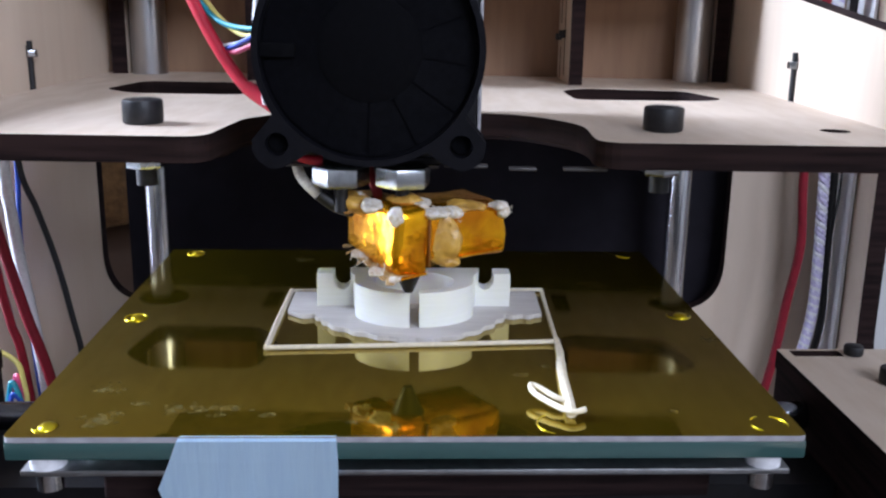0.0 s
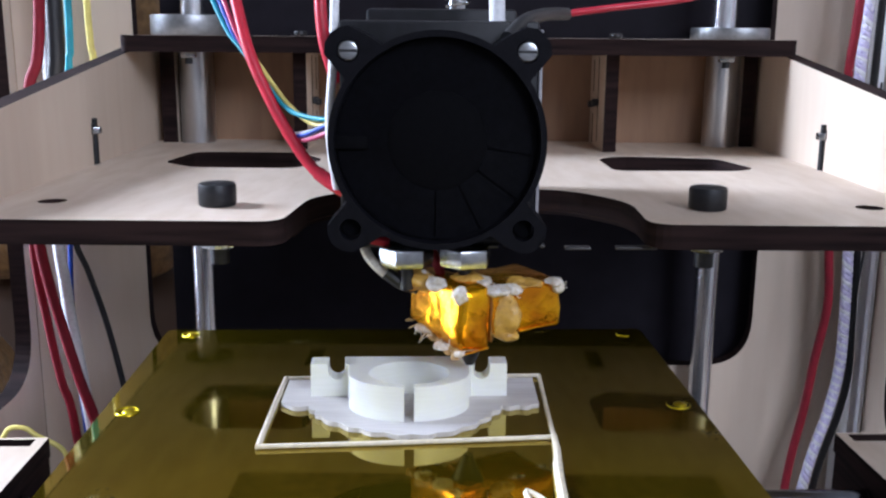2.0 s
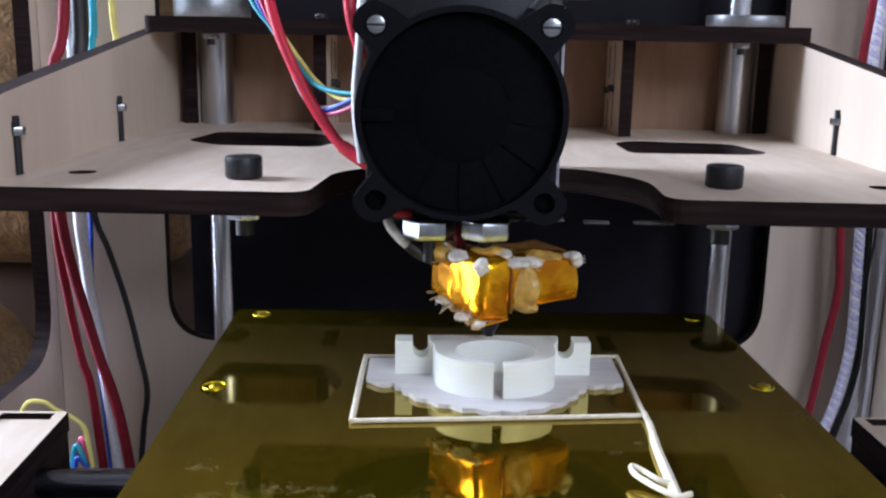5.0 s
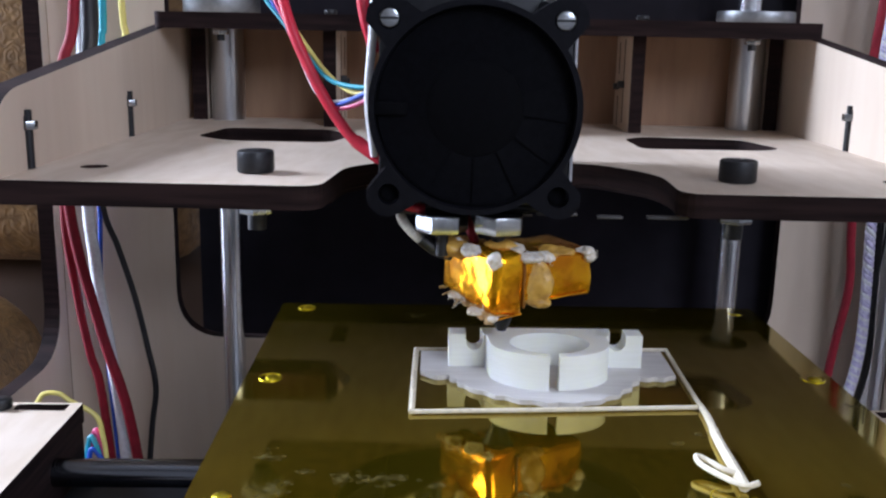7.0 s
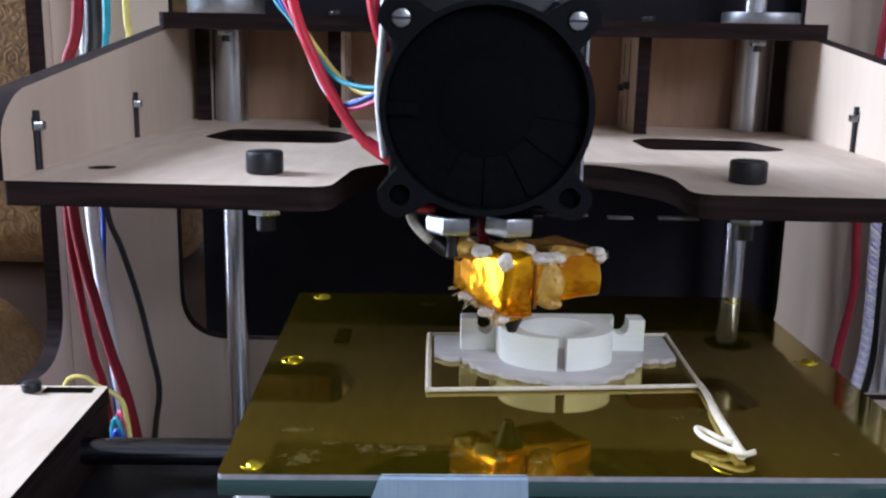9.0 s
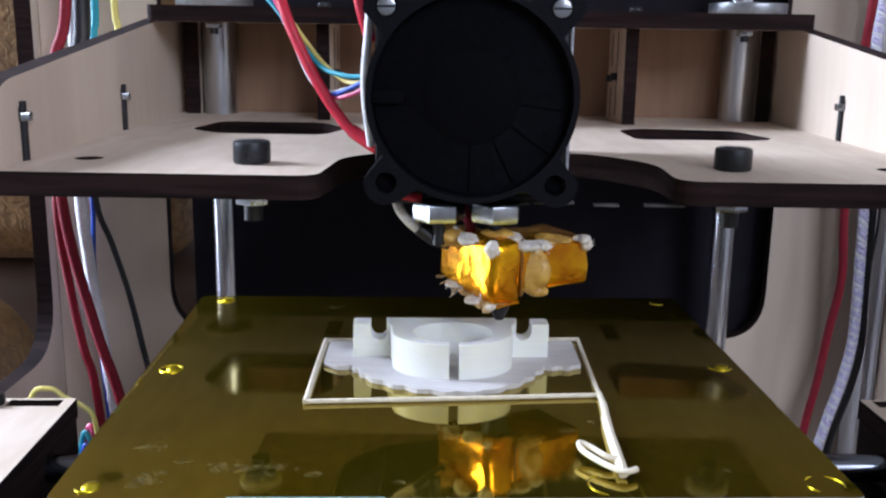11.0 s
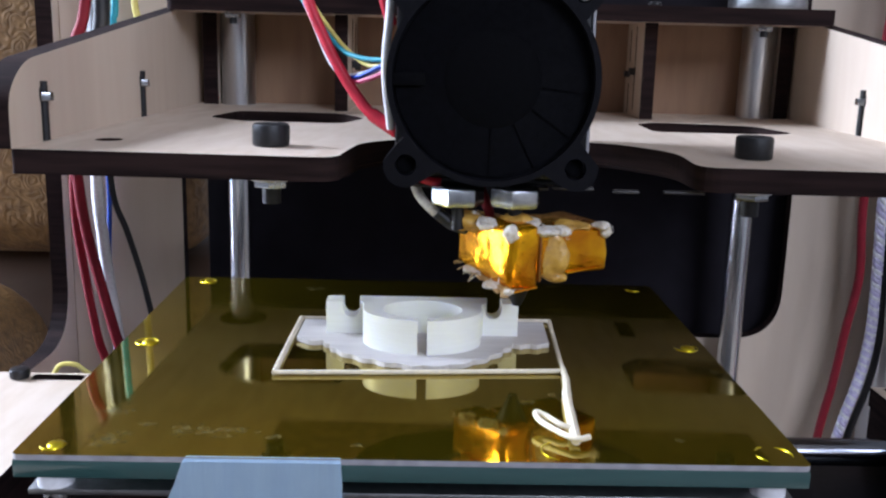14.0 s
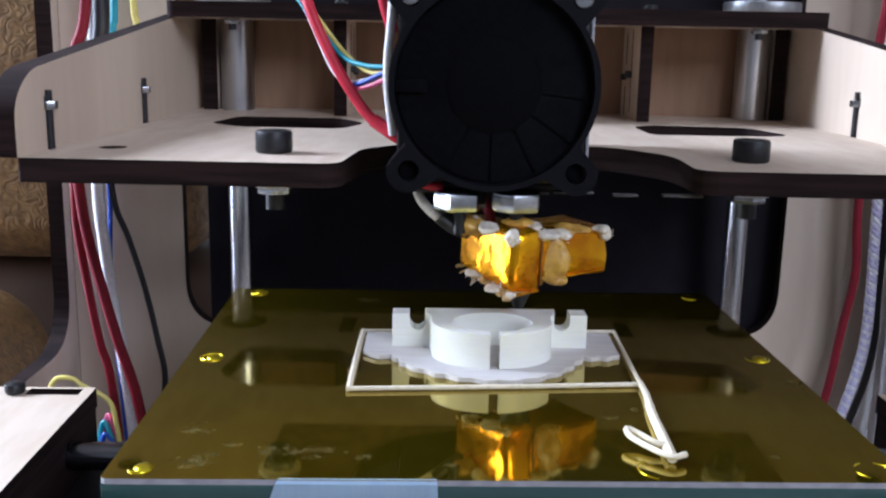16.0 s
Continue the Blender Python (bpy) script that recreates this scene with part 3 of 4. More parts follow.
def heater():
    h = thing("heater_block", "heater block wrapped in amber tape with torn white wool", "heater block", at(0.34, 0.12, 1.5, 0, 0, 0))
    # two lobes, pinched by a band between them
    def lobe(p, a, lx, ly, z0, z1, seed, round_off=0.13, rise=0.0):
        bm = box(0, lx, 0, ly, z0, z1, round_off, 3)
        for v in bm.verts:
            v.co.z += rise * v.co.y / ly * (z1 - v.co.z) / (z1 - z0)
        bmesh.ops.subdivide_edges(bm, edges=bm.edges[:], cuts=2, use_grid_fill=True)
        rough_up(bm, 2.6, 0.08, seed)
        bmesh.ops.rotate(bm, cent=(0, 0, 0), matrix=Matrix.Rotation(radians(a), 3, "Z"), verts=bm.verts)
        bmesh.ops.translate(bm, vec=p, verts=bm.verts)
        return bm
    part("front_lobe", lobe((0.1, 0, 0), 32, 0.74, 1.98, -0.15, 1.22, 1, 0.2, 0.3), KAPTON, h)
    part("rear_lobe", lobe((0.62, 0.37, 0), 32, 1.86, 1.55, 0.12, 1.1, 5), KAPTON, h)
    part("binding_wire", lobe((0.70, 0.39, 0), 32, 0.05, 1.5, 0.06, 1.13, 3, 0.02), AMBER_DARK, h)

    def tuft(p, s, seed, n=3):
        bm = bmesh.new()
        r = bmesh.ops.create_icosphere(bm, subdivisions=n + 1, radius=1)
        bmesh.ops.scale(bm, vec=s, verts=bm.verts)
        rough_up(bm, 3.0, 0.07, seed)
        rough_up(bm, 7.0, 0.025, seed)
        rough_up(bm, 13.0, 0.016, seed)
        rough_up(bm, 30.0, 0.007, seed)
        hairs = random.Random(int(seed * 100))
        for _ in range(10):
            a = Vector((hairs.gauss(0, 1), hairs.gauss(0, 1), hairs.gauss(0, 0.7))).normalized()
            q = Vector((a.x * s[0], a.y * s[1], a.z * s[2]))
            e = q * 1.0 + a * hairs.uniform(0.02, 0.06)
            tube([q * 0.8, (q + e) / 2 + Vector((hairs.gauss(0, 0.02), hairs.gauss(0, 0.02), hairs.gauss(0, 0.02))), e], 0.007, 4, 4, into=bm)
        bmesh.ops.translate(bm, vec=p, verts=bm.verts)
        return bm
    rnd = random.Random(4)
    for p, s in (((0.14, 0.12, 1.06), (0.15, 0.17, 0.19)), ((-0.3, 0.62, 1.15), (0.22, 0.32, 0.1)), ((0.80, 0.54, 1.06), (0.28, 0.26, 0.08)),
                 ((1.03, 0.72, 1.0), (0.3, 0.2, 0.13)), ((0.56, 0.78, 1.18), (0.2, 0.3, 0.05)), ((2.08, 1.38, 0.96), (0.15, 0.16, 0.14)), ((1.96, 1.24, 1.05), (0.18, 0.2, 0.05)),
                 ((0.13, 0.08, -0.06), (0.13, 0.12, 0.1)), ((-0.16, 0.5, -0.04), (0.22, 0.3, 0.05)), ((-0.55, 1.12, 0.1), (0.2, 0.25, 0.05)), ((-0.55, 1.05, 1.14), (0.24, 0.28, 0.14))):
        part("wool_tuft", tuft(p, s, rnd.random() * 9), COTTON, h)
    for p, s in (((-0.7, 1.0, 1.12), (0.34, 0.3, 0.2)), ((0.25, 0.85, 1.2), (0.34, 0.3, 0.13)), ((1.35, 1.1, 1.06), (0.4, 0.3, 0.1))):
        part("wool_cap", tuft(p, s, rnd.random() * 9), WOOL_AMBER, h, "brown-stained wool on top of the wrap")
    # doubled film along the lower edges
    part("folded_edge", tube([(0.16, 0.02, -0.08), (0.42, 0.2, -0.06), (0.66, 0.36, -0.04)], 0.025, 8, 6), KAPTON, h)
    part("folded_edge", tube([(1.3, 0.78, 0.17), (1.7, 1.03, 0.19), (2.06, 1.26, 0.2)], 0.025, 8, 6), KAPTON, h)
    # torn film ends hanging at the lower edge
    for k in range(9):
        a = k / 8
        base = Vector((-0.82 + 0.85 * a, 1.5 - 1.45 * a, 0.16 - 0.22 * a))
        tip = base + Vector((rnd.uniform(-0.18, -0.02), rnd.uniform(-0.15, 0.0), rnd.uniform(-0.14, 0.02)))
        part("torn_film", tube([base + Vector((0.1, 0.1, 0.05)), base, (base + tip) / 2 + Vector((0, 0, rnd.uniform(-0.08, 0.04))), tip], rnd.uniform(0.05, 0.1), seg=8, steps=5, flat=0.15),
             TORN, h, "frayed end of the amber film")
    # wool bulging under the film beside the binding, stained amber
    for p, s in (((0.96, 0.63, 0.56), (0.33, 0.14, 0.5)), ((1.02, 0.68, 0.12), (0.26, 0.14, 0.1))):
        part("wool_pad", tuft(p, s, rnd.random() * 9), WOOL_AMBER, h, "amber-stained wool pad")
    for k in range(9):
        a = rnd.uniform(0, 1)
        base = Vector((-0.75 + 0.7 * a, 1.15 - 1.0 * a, 0.12 + rnd.uniform(-0.05, 0.12)))
        tip = base + Vector((rnd.uniform(-0.25, 0.05), rnd.uniform(-0.2, 0.0), rnd.uniform(-0.16, 0.12)))
        part("fibre", tube([base, (base + tip) / 2 + Vector((0, 0, rnd.uniform(-0.05, 0.05))), tip], 0.008, seg=5, steps=4), COTTON, h)
    part("nozzle", cyl((0.32, 0.85, 0.0), (0.32, 0.85, -0.54), 0.33, 0.09, seg=24), BLACK_STEEL, h, "black conical nozzle")
    return h


fan()
extruder()
heater()

# ---- cables of the print head ----
cable("heater_cable", [(-4.9, 4.6, 12.5), (-4.35, 3.3, 9.0), (-4.0, 2.7, 7.6), (-3.76, 2.4, 6.9), (-3.45, 2.2, 6.24), (-3.09, 2.0, 5.59), (-2.68, 1.8, 4.99), (-2.32, 1.6, 4.62), (-1.9, 1.4, 4.4)], 0.115, RED, "thick red insulated power cable")
cable("cable_end", [(-2.36, 1.62, 4.66), (-2.1, 1.5, 4.5), (-1.8, 1.35, 4.34)], 0.14, RED, "red shrink sleeve on the cable end")
cable("heater_cable", [(-2.6, 3.0, 13.0), (-2.35, 2.2, 9.0), (-2.25, 1.9, 7.4), (-2.0, 1.9, 6.4)], 0.12, RED, "thick red insulated power cable")
cable("thermistor_cable", [(-1.9, 2.0, 13.0), (-1.92, 1.4, 9.0), (-1.97, 1.2, 7.0), (-2.06, 1.15, 5.6), (-1.95, 1.3, 4.4)], 0.085, WHITE, "white braided sensor cable")
cable("fan_cable", [(1.25, 0.6, 7.3), (1.6, 1.2, 7.6), (2.1, 2.2, 7.75), (2.6, 3.0, 7.78)], 0.13, BLACK_WIRE, "black sleeve of the fan cable")
cable("fan_cable", [(2.5, 2.9, 7.77), (3.6, 3.3, 7.92), (5.3, 3.6, 8.15), (8.0, 4.5, 8.8)], 0.07, RED, "red fan wire crossing above the stage")
cable("filament", [(1.15, 2.2, 7.55), (1.1, 2.3, 9.0), (0.9, 2.6, 14.0)], 0.16, WHITE, "white filament feeding the extruder", "filament")
cable("drive_belt_wire", [(-1.55, 1.3, 3.5), (-1.2, 1.15, 3.42), (-0.95, 1.2, 3.38)], 0.1, RED, "short red wire end under the extruder", "wire")


cable("thermistor_wire", [(-0.2, 1.5, 3.4), (-0.05, 1.35, 3.05), (0.05, 1.3, 2.8), (0.1, 1.3, 2.55)], 0.1, RED_DULL, "dark red wire down to the heater block", "wire")


def lead_screw():
    r = thing("lead_screw", "bright threaded lead screw", "screw", at(0.5, 12.4, 7.27))
    bm = cyl((0, 0, 0), (0, 0, 8.5), 0.3, seg=20)
    turns = [(0.33 * math.cos(k * 0.7), 0.33 * math.sin(k * 0.7), 0.05 + 8.3 * k / 300) for k in range(301)]
    tube(turns, 0.06, 6, 1, into=bm)
    part("thread", bm, ZINC, r)


lead_screw()
for mat, col, pts in (
        (TEAL, "teal", [(-5.9, 5.2, 12.5), (-5.1, 3.9, 9.0), (-4.48, 3.2, 7.58), (-4.01, 2.82, 7.01), (-3.55, 2.44, 6.46), (-3.04, 2.06, 5.92), (-2.54, 1.68, 5.75), (-1.9, 1.2, 5.74)]),
        (YELLOW, "yellow", [(-5.7, 5.2, 12.5), (-4.9, 3.9, 9.0), (-4.3, 3.2, 7.58), (-3.83, 2.82, 6.96), (-3.38, 2.44, 6.4), (-2.93, 2.06, 5.92), (-2.43, 1.68, 5.62), (-1.9, 1.2, 5.66)]),
        (BLUE, "blue", [(-5.6, 5.2, 12.5), (-4.9, 3.8, 9.0), (-4.34, 3.1, 7.58), (-3.86, 2.8, 6.79), (-3.28, 2.5, 5.72), (-3.01, 2.2, 5.46), (-2.74, 1.9, 5.37), (-2.42, 1.6, 5.49), (-1.9, 1.2, 5.74)]),
        (PINK, "pink", [(-5.5, 5.2, 12.5), (-4.8, 3.8, 9.0), (-4.24, 3.0, 7.58), (-3.75, 2.66, 6.68), (-3.22, 2.32, 5.65), (-2.81, 1.98, 5.31), (-2.43, 1.64, 5.35), (-1.9, 1.2, 5.6)]),
        (WHITE, "white", [(-5.65, 5.3, 12.5), (-4.9, 4.0, 9.0), (-4.3, 3.1, 7.58), (-3.82, 2.82, 6.69), (-3.35, 2.53, 5.72), (-3.08, 2.25, 5.45), (-2.81, 1.97, 5.39), (-2.32, 1.68, 5.51), (-1.9, 1.3, 5.62)])):
    cable("motor_wire", pts, 0.05, mat, f"thin {col} motor wire", group="motor wires")
cable("sleeved_lead", [(-1.5, 1.6, 3.45), (-1.35, 1.2, 3.1), (-0.95, 1.0, 2.75), (-0.5, 1.1, 2.5)], 0.1, BEIGE, "beige glass-sleeved heater lead")
cable("sleeved_lead", [(-1.0, 0.98, 2.82), (-0.7, 1.05, 2.58), (-0.4, 1.2, 2.45)], 0.125, BLACK_WIRE, "black shrink sleeve on the lead")

# ---- cables along the case ----
for pts, r, mat, label in (
        ([(-11.7, 12.6, 16), (-12.12, 12.6, 7.6), (-12.55, 12.5, 5.6), (-12.7, 12.4, 3), (-12.6, 12.4, 1.0), (-12.42, 12.4, -0.33), (-12.14, 12.4, -1.64), (-11.69, 12.4, -3.55), (-11.07, 12.4, -5.92), (-10.4, 12.2, -10.5)], 0.175, RED_DULL, "thick red power cable along the case"),
        ([(-12.7, 13.0, 5.0), (-12.95, 12.8, 0.9), (-12.7, 12.8, -1.9), (-12.4, 12.8, -3.9), (-12.1, 12.8, -5.3), (-11.6, 12.6, -10.5)], 0.145, RED_DULL, "thick red power cable along the case"),
        ([(-12.5, 14.2, 16), (-12.55, 14.2, 6.5), (-12.5, 13.7, 4), (-12.4, 13.4, 0.9), (-12.3, 13.4, -0.56), (-12.19, 13.4, -1.9), (-11.96, 13.4, -3.9), (-11.7, 13.4, -6.5), (-11.4, 13.2, -10.5)], 0.2, WHITE, "white cable along the case"),
        ([(-12.2, 13.9, 3.5), (-12.2, 13.9, 0.8), (-12.3, 13.9, -1.5), (-12.15, 13.7, -4.5), (-11.8, 13.5, -10)], 0.08, BLUE, "blue wire along the case"),
        ([(-12.1, 13.5, 3.5), (-11.92, 13.5, 0.86), (-11.52, 13.5, -0.37), (-11.04, 13.5, -2.1), (-10.69, 13.5, -3.9), (-10.48, 13.5, -5.3), (-10.68, 13.5, -6.8), (-11.0, 13.4, -10)], 0.1, BLACK_WIRE, "thin black cable hanging in a curve"),
        ([(-11.2, 13.9, 16), (-11.1, 13.9, 7.7), (-11.02, 13.9, 6.4), (-11.1, 13.9, 3)], 0.11, YELLOW, "yellow wire along the case"),
        ([(-11.5, 13.6, 16), (-11.6, 13.6, 7.6), (-11.7, 13.6, 6.4), (-11.8, 13.6, 4)], 0.12, TEAL, "teal wire along the case"),
        ([(-11.8, 13.2, 16), (-11.85, 13.1, 7.6), (-11.95, 13.1, 6.0), (-12.1, 13.2, 4)], 0.27, BLACK_WIRE, "black wire bundle along the case"),
        ([(-12.1, 13.2, 16), (-12.0, 13.2, 7.6), (-11.85, 13.2, 6.6)], 0.08, YELLOW, "yellow wire along the case"),
        ([(12.9, 12.6, 16), (12.54, 12.5, 8.5), (12.39, 12.5, 6.1), (12.3, 12.5, 1.5), (12.45, 12.5, -0.9), (12.2, 12.5, -2.85), (12.0, 12.5, -4.6), (11.7, 12.5, -6.5), (11.2, 12.2, -10.5)], 0.135, RED_DULL, "thick red power cable along the case"),
        ([(13.6, 13.2, 16), (13.5, 13.2, 6), (13.53, 13.2, 1.3), (13.6, 13.2, -2), (13.65, 13.2, -3.5), (13.45, 13.2, -5), (12.95, 13.2, -7), (12.3, 13.0, -10.5)], 0.12, BLACK_WIRE, "black cable along the case"),
        ([(13.85, 13.4, 6), (13.85, 13.4, 1.2), (13.75, 13.4, -0.6), (13.66, 13.4, -2.5)], 0.04, BLACK_WIRE, "thin dark wire along the case")):
    cable("case_cable", pts, r, mat, label, group="cables along the case")


def twisted_cable(pts, r, turns):
    """Two strands wound round each other."""
    c = thing("twisted_cable", "white and lavender twisted cable along the case", "cable", at(0, 0, 0), group="cables along the case")
    line = smooth_line(pts, 40)
    for k, mat in enumerate((BRAID, WHITE, LAVENDER)):
        path = []
        for i, p in enumerate(line):
            a = 2 * math.pi * (turns * i / len(line) + k / 3)
            path.append(p + Vector((math.cos(a), math.sin(a), 0)) * r * 0.55)
        part("strand", tube(path, r * 0.55, 7, 1), mat, c)


twisted_cable([(13.3, 13.0, 16), (13.04, 13.0, 8.5), (12.96, 13.0, 6), (13.13, 13.0, 1.4), (13.25, 13.0, -1.6), (13.25, 13.0, -3.3), (13.02, 13.0, -4.8), (12.54, 13.0, -6.8), (11.8, 12.8, -10.5)], 0.17, 44)
# white strip added where the case wall is brightly lit
lit_strip = part("lit_wall_strip", plate(rounded([(12.55, -10), (14.6, -10), (14.6, 15.5), (12.55, 15.5)], 0.05), [], 13.86, 13.95, "yzx", edge_slot=0), LIT_WALL, smooth=False)
tagged(lit_strip, "white strip for the brightly lit case wall", "cable")

# ---- armchair outside the case ----
def armchair():
    c = thing("armchair", "brown embossed leather armchair beside the printer", "armchair", at(-36, 38, -87))
    bm = box(-14, 22, -6, 6, 81.0, 130, 2.5, 5)
    part("backrest", bm, LEATHER, c, "embossed brown leather backrest")
    part("back_frame", box(-14, 24, -3, 8, 20, 80.5, 2.0, 4), FABRIC, c, "smooth tan side")
    bm = box(-14, 16.5, -24, -8, 20, 82, 5, 6)
    part("armrest", bm, LEATHER, c)
    for x in (-10, 10):
        for y in (-18, 3):
            part("leg", cyl((x, y, 0), (x, y, 20), 1.6, 2.2, 16), TABLE, c)


armchair()

# ---- the moving stage and build platform ----
YAW = 2.0
BED_X, BED_Y = -1.37, 0.42


def y_stage():
    """Carriage that moves to and fro: two plywood end boxes with the cross rods between them."""
    s = thing("cross_carriage", "plywood carriage with two end boxes and steel cross rods", "printer carriage", at(0, 0, 0, 0, 0, YAW))
    for side, x0, x1 in ((-1, -12.9, -8.55), (1, 9.25, 13.4)):
        inner = x1 if side < 0 else x0
        slots = []
        for k in range(2):
            a = inner + side * (0.25 + k * 2.6)
            b = a + side * 1.15
            slots.append([(min(a, b), 2.2), (max(a, b), 2.2), (max(a, b), 2.56), (min(a, b), 2.56)])
        body = part("end_box", plate([(x0, -9), (x1, -9), (x1, 2.66), (x0, 2.66)], slots, -1.95, -1.5, "xyz"), [PLY, BURNT], s, "pale plywood end box", smooth=False)
        # inner and rear sides take the near-black edge material
        part("inner_side", box(inner - 0.42 if side < 0 else inner + 0.02, inner - 0.02 if side < 0 else inner + 0.42, -9, 2.6, -4.6, -1.96), BURNT, body, "dark side", smooth=False)
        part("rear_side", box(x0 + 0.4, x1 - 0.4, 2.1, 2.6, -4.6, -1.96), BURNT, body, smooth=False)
        socket_bolt("end_bolt", inner + side * 1.65, 2.3, -1.5, 0.22, 0.24, BLACK_STEEL, body)
        if side > 0:
            socket_bolt("end_bolt", inner + side * 1.75, 0.6, -1.5, 0.3, 0.36, BLACK_STEEL, body)
    for y, z in ((0.9, -2.35), (-5.2, -2.9)):
        part("cross_rod", cyl((-8.6, y, z), (9.3, y, z), 0.3, seg=24), DARK_STEEL, s, "dark polished steel cross rod")
    for pts, mat, label in (([(-9.75, 3.0, -1.7), (-9.55, 3.0, -1.43), (-9.2, 3.0, -1.42), (-8.95, 3.0, -1.6), (-8.4, 3.0, -1.95), (-8.26, 3.0, -2.5), (-8.12, 2.8, -3.3), (-7.92, 2.4, -4.2)], YELLOW, "yellow motor wire"),
                            ([(-8.72, 3.0, -3.2), (-8.57, 3.0, -2.5), (-8.42, 2.95, -2.65), (-8.22, 2.9, -3.4)], TEAL, "teal motor wire"),
                            ([(-8.62, 3.1, -2.9), (-8.47, 3.1, -2.35), (-8.32, 3.0, -2.6), (-7.97, 2.8, -3.6), (-7.62, 2.4, -4.3)], PINK, "pink motor wire"),
                            ([(-8.62, 2.9, -3.4), (-8.52, 2.9, -2.75), (-8.27, 2.9, -3.0), (-7.72, 2.7, -3.8)], BLUE, "blue motor wire")):
        part("wire", tube(pts, 0.06, 8, 10), mat, s, label)
    part("rod_mount", box(-8.5, 9.2, -1.0, 1.6, -4.4, -3.0), BLACK, s, smooth=False)
    return s


def build_platform():
    """Heated bed: glass covered with amber film over a metal plate on spacers."""
    b = thing("build_platform", "glass build platform covered with glossy amber film", "build platform", at(BED_X, BED_Y, 0, 0, 0, YAW))
    w, d = 6.0, 5.43
    part("film", plate(rounded([(-w, -d), (w, -d), (w, d), (-w, d)], 0.12, 4), [], -0.09, 0.0, "xyz"), [BED, GREY_EDGE], b, "glossy amber film, finger-marked", smooth=False)
    part("glass", box(-w, w, -d + 0.01, d - 0.01, -0.38, -0.091, 0.03), GLASS_EDGE, b, "thick glass with a green edge")
    part("heater_plate", box(-5.85, 5.85, -d + 0.15, d - 0.1, -0.72, -0.62, 0.02), ALU, b, "thin metal heater plate")
    part("carrier", box(-5.0, 5.0, -4.2, 4.2, -1.7, -0.95, 0.05), BURNT, b, smooth=False)
    for x in (-5.5, 5.5):
        for y in (-5.05, 5.0):
            part("spacer", cyl((x, y, -0.62), (x, y, -0.38), 0.27, seg=20), WHITE, b, "white plastic spacer")
            part("screw_end", cyl((x, y, -1.0), (x, y, -0.72), 0.2, seg=16), ZINC, b)
    for x in (-3.5, 3.5):
        part("leg", cyl((x, 0.9, -2.3), (x, 0.9, -1.7), 0.5, seg=20), BLACK, b)
    # screw dimples under the film; raised yellow rims, arcs and domes shape their glints
    for x, y, r, raised, arcs in ((-5.5, -5.05, 0.2, 1, ((200, 330),)), (-5.5, 0.0, 0.22, 1, ((0, 360),)), (-5.35, 5.0, 0.2, 1, ((0, 360),)),
                                  (5.55, -5.02, 0.29, 0, ((-20, 70), (110, 150), (185, 235))), (5.58, 0.24, 0.24, 1, ((150, 400),)), (5.5, 5.0, 0.2, 0, ((160, 300),)), (2.3, -5.0, 0.36, 0, ((120, 250),))):
        bm = bmesh.new()
        for a0, a1 in arcs:
            turn = [radians(a0 + (a1 - a0) * k / 16) for k in range(17)]
            rim = [(x + r * math.cos(a), y + r * math.sin(a), 0.004) for a in turn]
            thick = [0.005 + (0.017 if raised else 0.012) * (1.0 if a1 - a0 == 360 else math.sin(math.pi * k / 16)) for k in range(17)]
            tube(rim, thick, 8, 1, into=bm)
        for q0, z0, q1, z1 in ((0.15, 0.002, 0.12, 0.03), (0.12, 0.03, 0.06, 0.05), (0.06, 0.05, 0.004, 0.055)) if raised else ():
            a = [bm.verts.new((x + 0.04 + q0 * math.cos(2 * math.pi * k / 20), y + q0 * math.sin(2 * math.pi * k / 20), z0)) for k in range(20)]
            c = [bm.verts.new((x + 0.04 + q1 * math.cos(2 * math.pi * k / 20), y + q1 * math.sin(2 * math.pi * k / 20), z1)) for k in range(20)]
            for k in range(20):
                bm.faces.new((a[k], a[(k + 1) % 20], c[(k + 1) % 20], c[k]))
        part("screw_dimple", bm, DIMPLE_GLINT, b, "screw dimple with glints shaped in yellow")
    rnd = random.Random(9)
    bm = bmesh.new()
    for x, y, r in ((-5.02, -3.65, 0.16), (-3.59, -4.39, 0.2), (-4.8, -4.84, 0.2), (-4.6, -4.6, 0.1), (-2.96, -4.47, 0.18), (-3.3, -4.5, 0.1), (-2.24, -4.65, 0.1), (-2.58, 4.46, 0.16), (3.38, 5.14, 0.12),
                    (4.22, -4.55, 0.06), (5.79, -1.19, 0.12), (-0.9, -4.91, 0.07), (1.9, -3.0, 0.1), (2.45, -2.6, 0.1), (-4.3, -4.2, 0.08)):
        for _ in range(46):
            px, py, q, n = x + rnd.gauss(0, r * 0.8), y + rnd.gauss(0, r * 0.6), r * rnd.uniform(0.1, 0.36), 9
            rim = [bm.verts.new((px + q * rnd.uniform(0.6, 1.2) * math.cos(2 * math.pi * k / n), py + q * rnd.uniform(0.6, 1.2) * math.sin(2 * math.pi * k / n), 0.0025)) for k in range(n)]
            top = bm.verts.new((px, py, 0.005))
            for k in range(n):
                bm.faces.new((rim[k], rim[(k + 1) % n], top))
    part("residue", bm, RESIDUE, b, "dull glue residue", smooth=False)["kind"] = "stuff"
    # tape folded over the front edge
    bm = bmesh.new()
    rows = [(-0.62, 0.012), (-0.02, 0.012), (0.03, -0.06), (0.03, -0.4), (0.0, -0.85), (-0.02, -1.15)]
    left = [-3.4, -3.42, -3.46, -3.6, -3.76, -3.7]
    verts = []
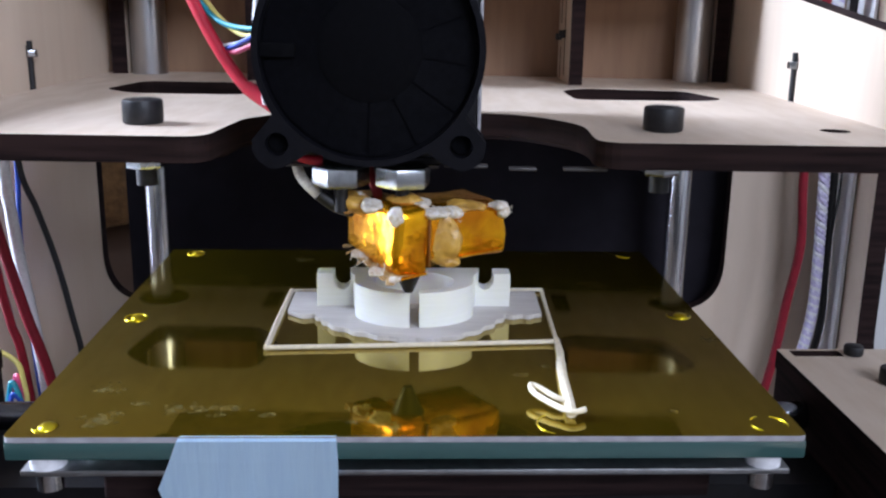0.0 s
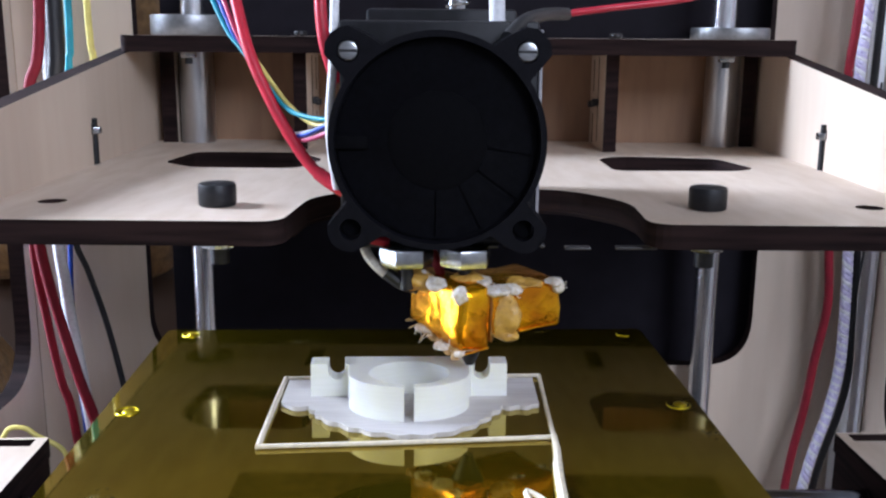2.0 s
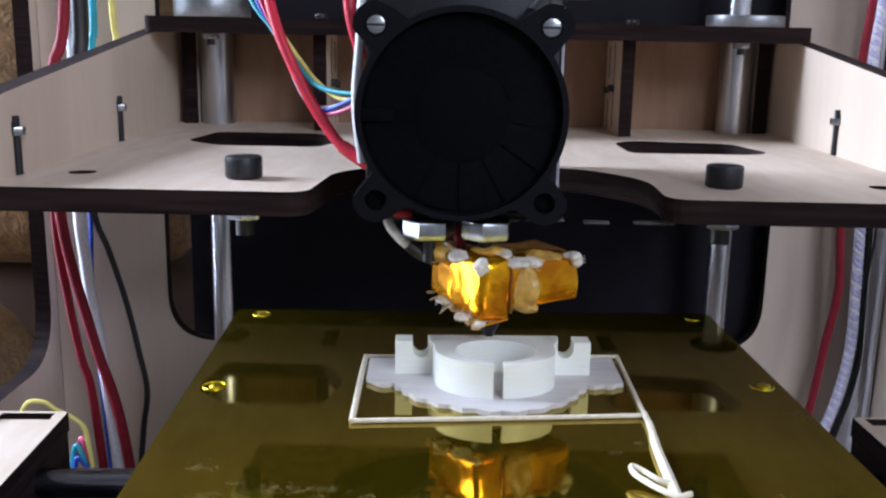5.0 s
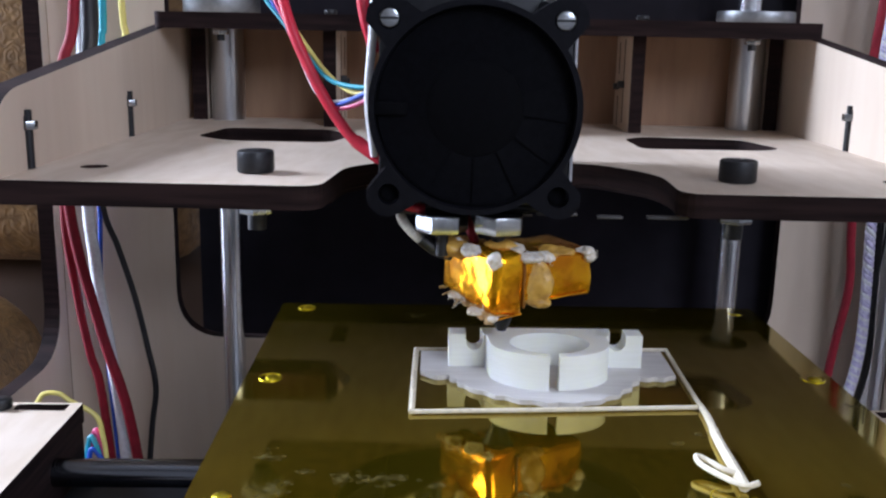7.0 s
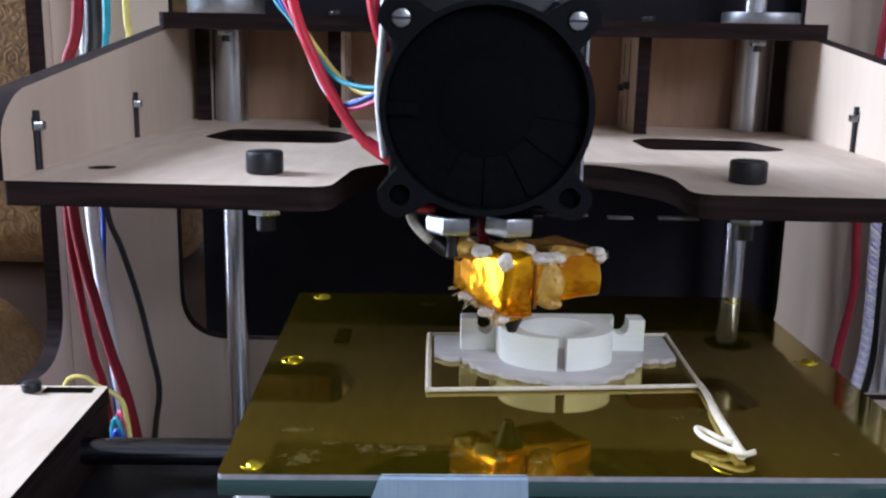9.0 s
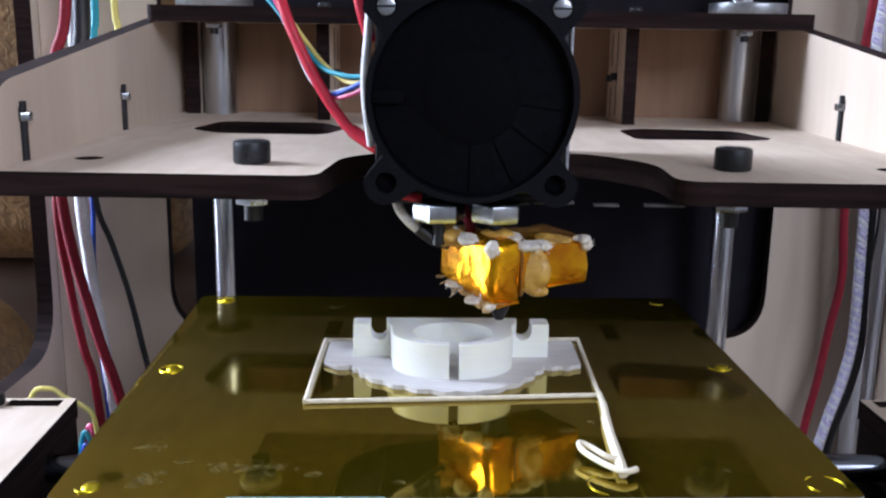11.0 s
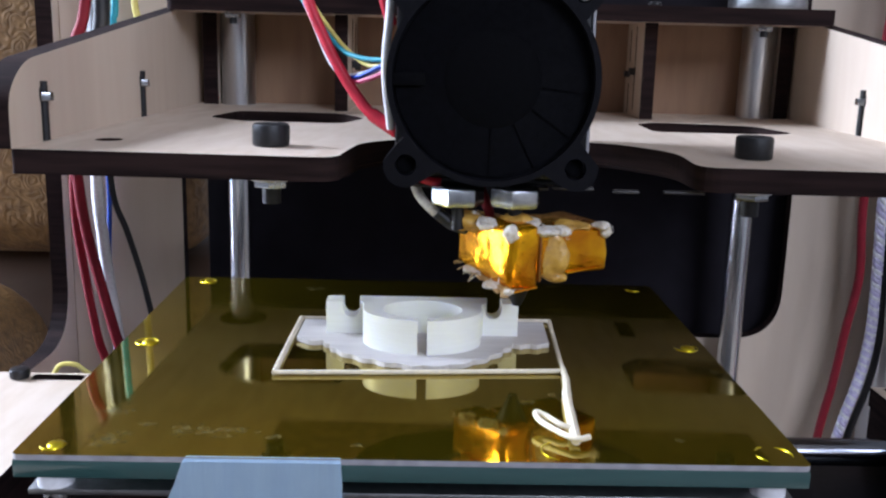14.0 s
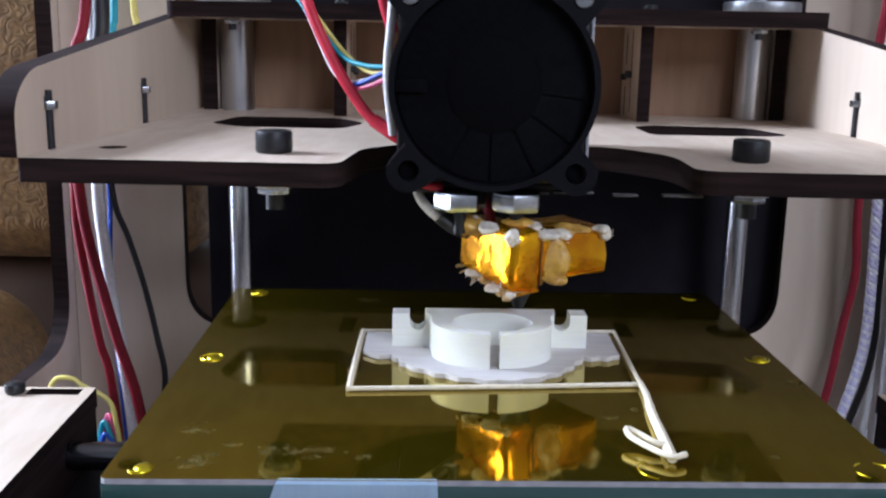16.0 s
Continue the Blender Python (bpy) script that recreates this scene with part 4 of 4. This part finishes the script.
    for (dy, z), x0 in zip(rows, left):
        verts.append([bm.verts.new((x0 + (-1.1 - x0) * k / 8 + 0.02 * math.sin(k * 2.1 + z * 9), -d - dy, z)) for k in range(9)])
    for a, c in zip(verts[1:], verts[2:]):
        for k in range(8):
            bm.faces.new((a[k], a[k + 1], c[k + 1], c[k]))
    for v in verts[0]:
        bm.verts.remove(v)
    bmesh.ops.solidify(bm, geom=bm.faces[:], thickness=0.02)
    part("tape", bm, TAPE, b, "pale blue masking tape folded over the edge", smooth=False)
    return b


def skirt():
    k = thing("skirt_outline", "thin cream filament outline on the platform", "filament line", at(0, 0, 0))
    part("side_line", tube([(-2.58, 1.73, 0.05), (-2.62, 0.11, 0.05), (-2.65, -1.82, 0.05)], 0.06, 8, 6), CREAM, k)
    part("front_line", tube([(-2.66, -1.81, 0.05), (0.1, -1.65, 0.05), (2.8, -1.46, 0.05)], 0.047, 8, 8), CREAM, k)
    part("side_line", tube([(2.93, 1.86, 0.05), (2.84, 0.11, 0.05), (2.77, -1.49, 0.06)], 0.045, 8, 8), CREAM, k)
    part("tail", tube([(2.78, -1.39, 0.06), (2.74, -2.09, 0.07), (2.62, -3.09, 0.08), (2.5, -4.82, 0.1)], [0.06, 0.07, 0.085, 0.09], 8, 10), CREAM, k, "thick trailing end of the line")
    part("back_line", tube([(-2.58, 1.73, 0.05), (0.1, 1.81, 0.05), (2.93, 1.86, 0.05)], 0.045, 8, 8), CREAM, k)
    part("loop", tube([(2.72, -4.77, 0.14), (2.5, -4.85, 0.14), (2.24, -4.62, 0.16), (1.98, -4.24, 0.2), (1.96, -4.02, 0.24), (2.12, -4.1, 0.2), (2.33, -4.36, 0.16), (2.55, -4.42, 0.12)], 0.05, 8, 8), CREAM, k, "curled loop of loose filament")
    return k


def printed_clamp():
    c = thing("printed_clamp", "half-printed natural white plastic clamp with scalloped raft", "printed part", at(0, 0, 0))
    top = 0.8
    # raft with a scalloped front
    outline = [(2.75, 1.6), (-2.48, 1.5), (-2.5, 0.25)]
    steps = [(-2.3, 0.05), (-1.9, 0.0), (-1.75, -0.25), (-1.6, -0.55), (-1.2, -0.9), (-0.8, -1.15), (-0.3, -1.35), (0.2, -1.42), (0.7, -1.32), (1.15, -1.05), (1.5, -0.7), (1.75, -0.3), (1.95, 0.0), (2.3, 0.0), (2.6, 0.05)]
    for i, (a, b) in enumerate(zip(steps, steps[1:])):
        a, b = Vector(a), Vector(b)
        nrm = Vector((b.y - a.y, a.x - b.x)).normalized()
        for t in (0.0, 0.2, 0.4, 0.6, 0.8):
            p = a.lerp(b, t)
            outline.append(p + nrm * 0.07 * math.sin(math.pi * t / 1.0 * 1.25 if t < 0.8 else 0))
    outline.append((2.7, 0.1))
    part("raft", plate(outline, [], 0.004, 0.10, "xyz", edge_slot=0), RAFT, c, "thin scalloped raft", smooth=False)
    # clamp body: a flat back and an open ring at the front
    cx, cy, a_out, b_out, a_in, b_in = 0.08, 0.05, 1.2, 0.90, 0.80, 0.66
    gap, n = 0.095, 40
    t0 = math.asin(gap / a_out)
    outer = [Vector((cx + a_out * math.cos(a), cy + b_out * math.sin(a))) for a in (-math.pi / 2 + t0 + (math.pi / 2 - t0) * k / n for k in range(n + 1))]
    outer += [Vector((cx + 1.22, 0.4)), Vector((cx + 1.35, 0.7)), Vector((cx + 1.37, 0.98)), Vector((cx - 1.33, 0.98)), Vector((cx - 1.31, 0.7)), Vector((cx - 1.22, 0.4))]
    outer += [Vector((2 * cx - q.x, q.y)) for q in outer[:n + 1][::-1]]
    t1 = math.asin(gap / a_in)
    inner = [Vector((cx + a_in * math.cos(a), cy - 0.05 + b_in * math.sin(a))) for a in (-math.pi / 2 + t1 + (2 * math.pi - 2 * t1) * k / 56 for k in range(57))]
    part("ring", plate(outer + inner[::-1], [], 0.10, top, "xyz", edge_slot=0), PLASTIC, c, "open clamp ring with printed layers")
    # two hooked ears
    for s in (-1, 1):
        x0 = cx + s * 1.18
        e0, e1, e2 = x0 + s * 0.12, x0 + s * 0.47, x0 + s * 0.82
        notch = [(e0 + (e1 - e0) * (0.5 - 0.5 * math.cos(math.pi * k / 10)), 0.66 - 0.2 * math.sin(math.pi * k / 10)) for k in range(11)]
        ear = [(x0 - s * 0.1, 0.10), *rounded([(e2, 0.10), (e2, top - 0.01)], 0), (e2 - s * 0.05, top), (e1, top), *notch[::-1], (e0, top), (x0 - s * 0.1, top)]
        part("ear", plate(ear, [], 0.52, 0.95, "xzy", edge_slot=0), PLASTIC, c, "hooked ear")
    return c


carriage, platform, outline_line, clamp = y_stage(), build_platform(), skirt(), printed_clamp()


def motions():
    base = at(BED_X, BED_Y, 0, 0, 0, YAW)
    rows = [(t, Matrix.Translation((x, y, 0)) @ base) for t, x, y in BED_ROWS]
    for ob in (platform, outline_line, clamp):
        walk(ob, rows)
    walk(carriage, [(t, pose(0, y, 0, 0, 0, YAW)) for t, x, y in BED_ROWS])


motions()
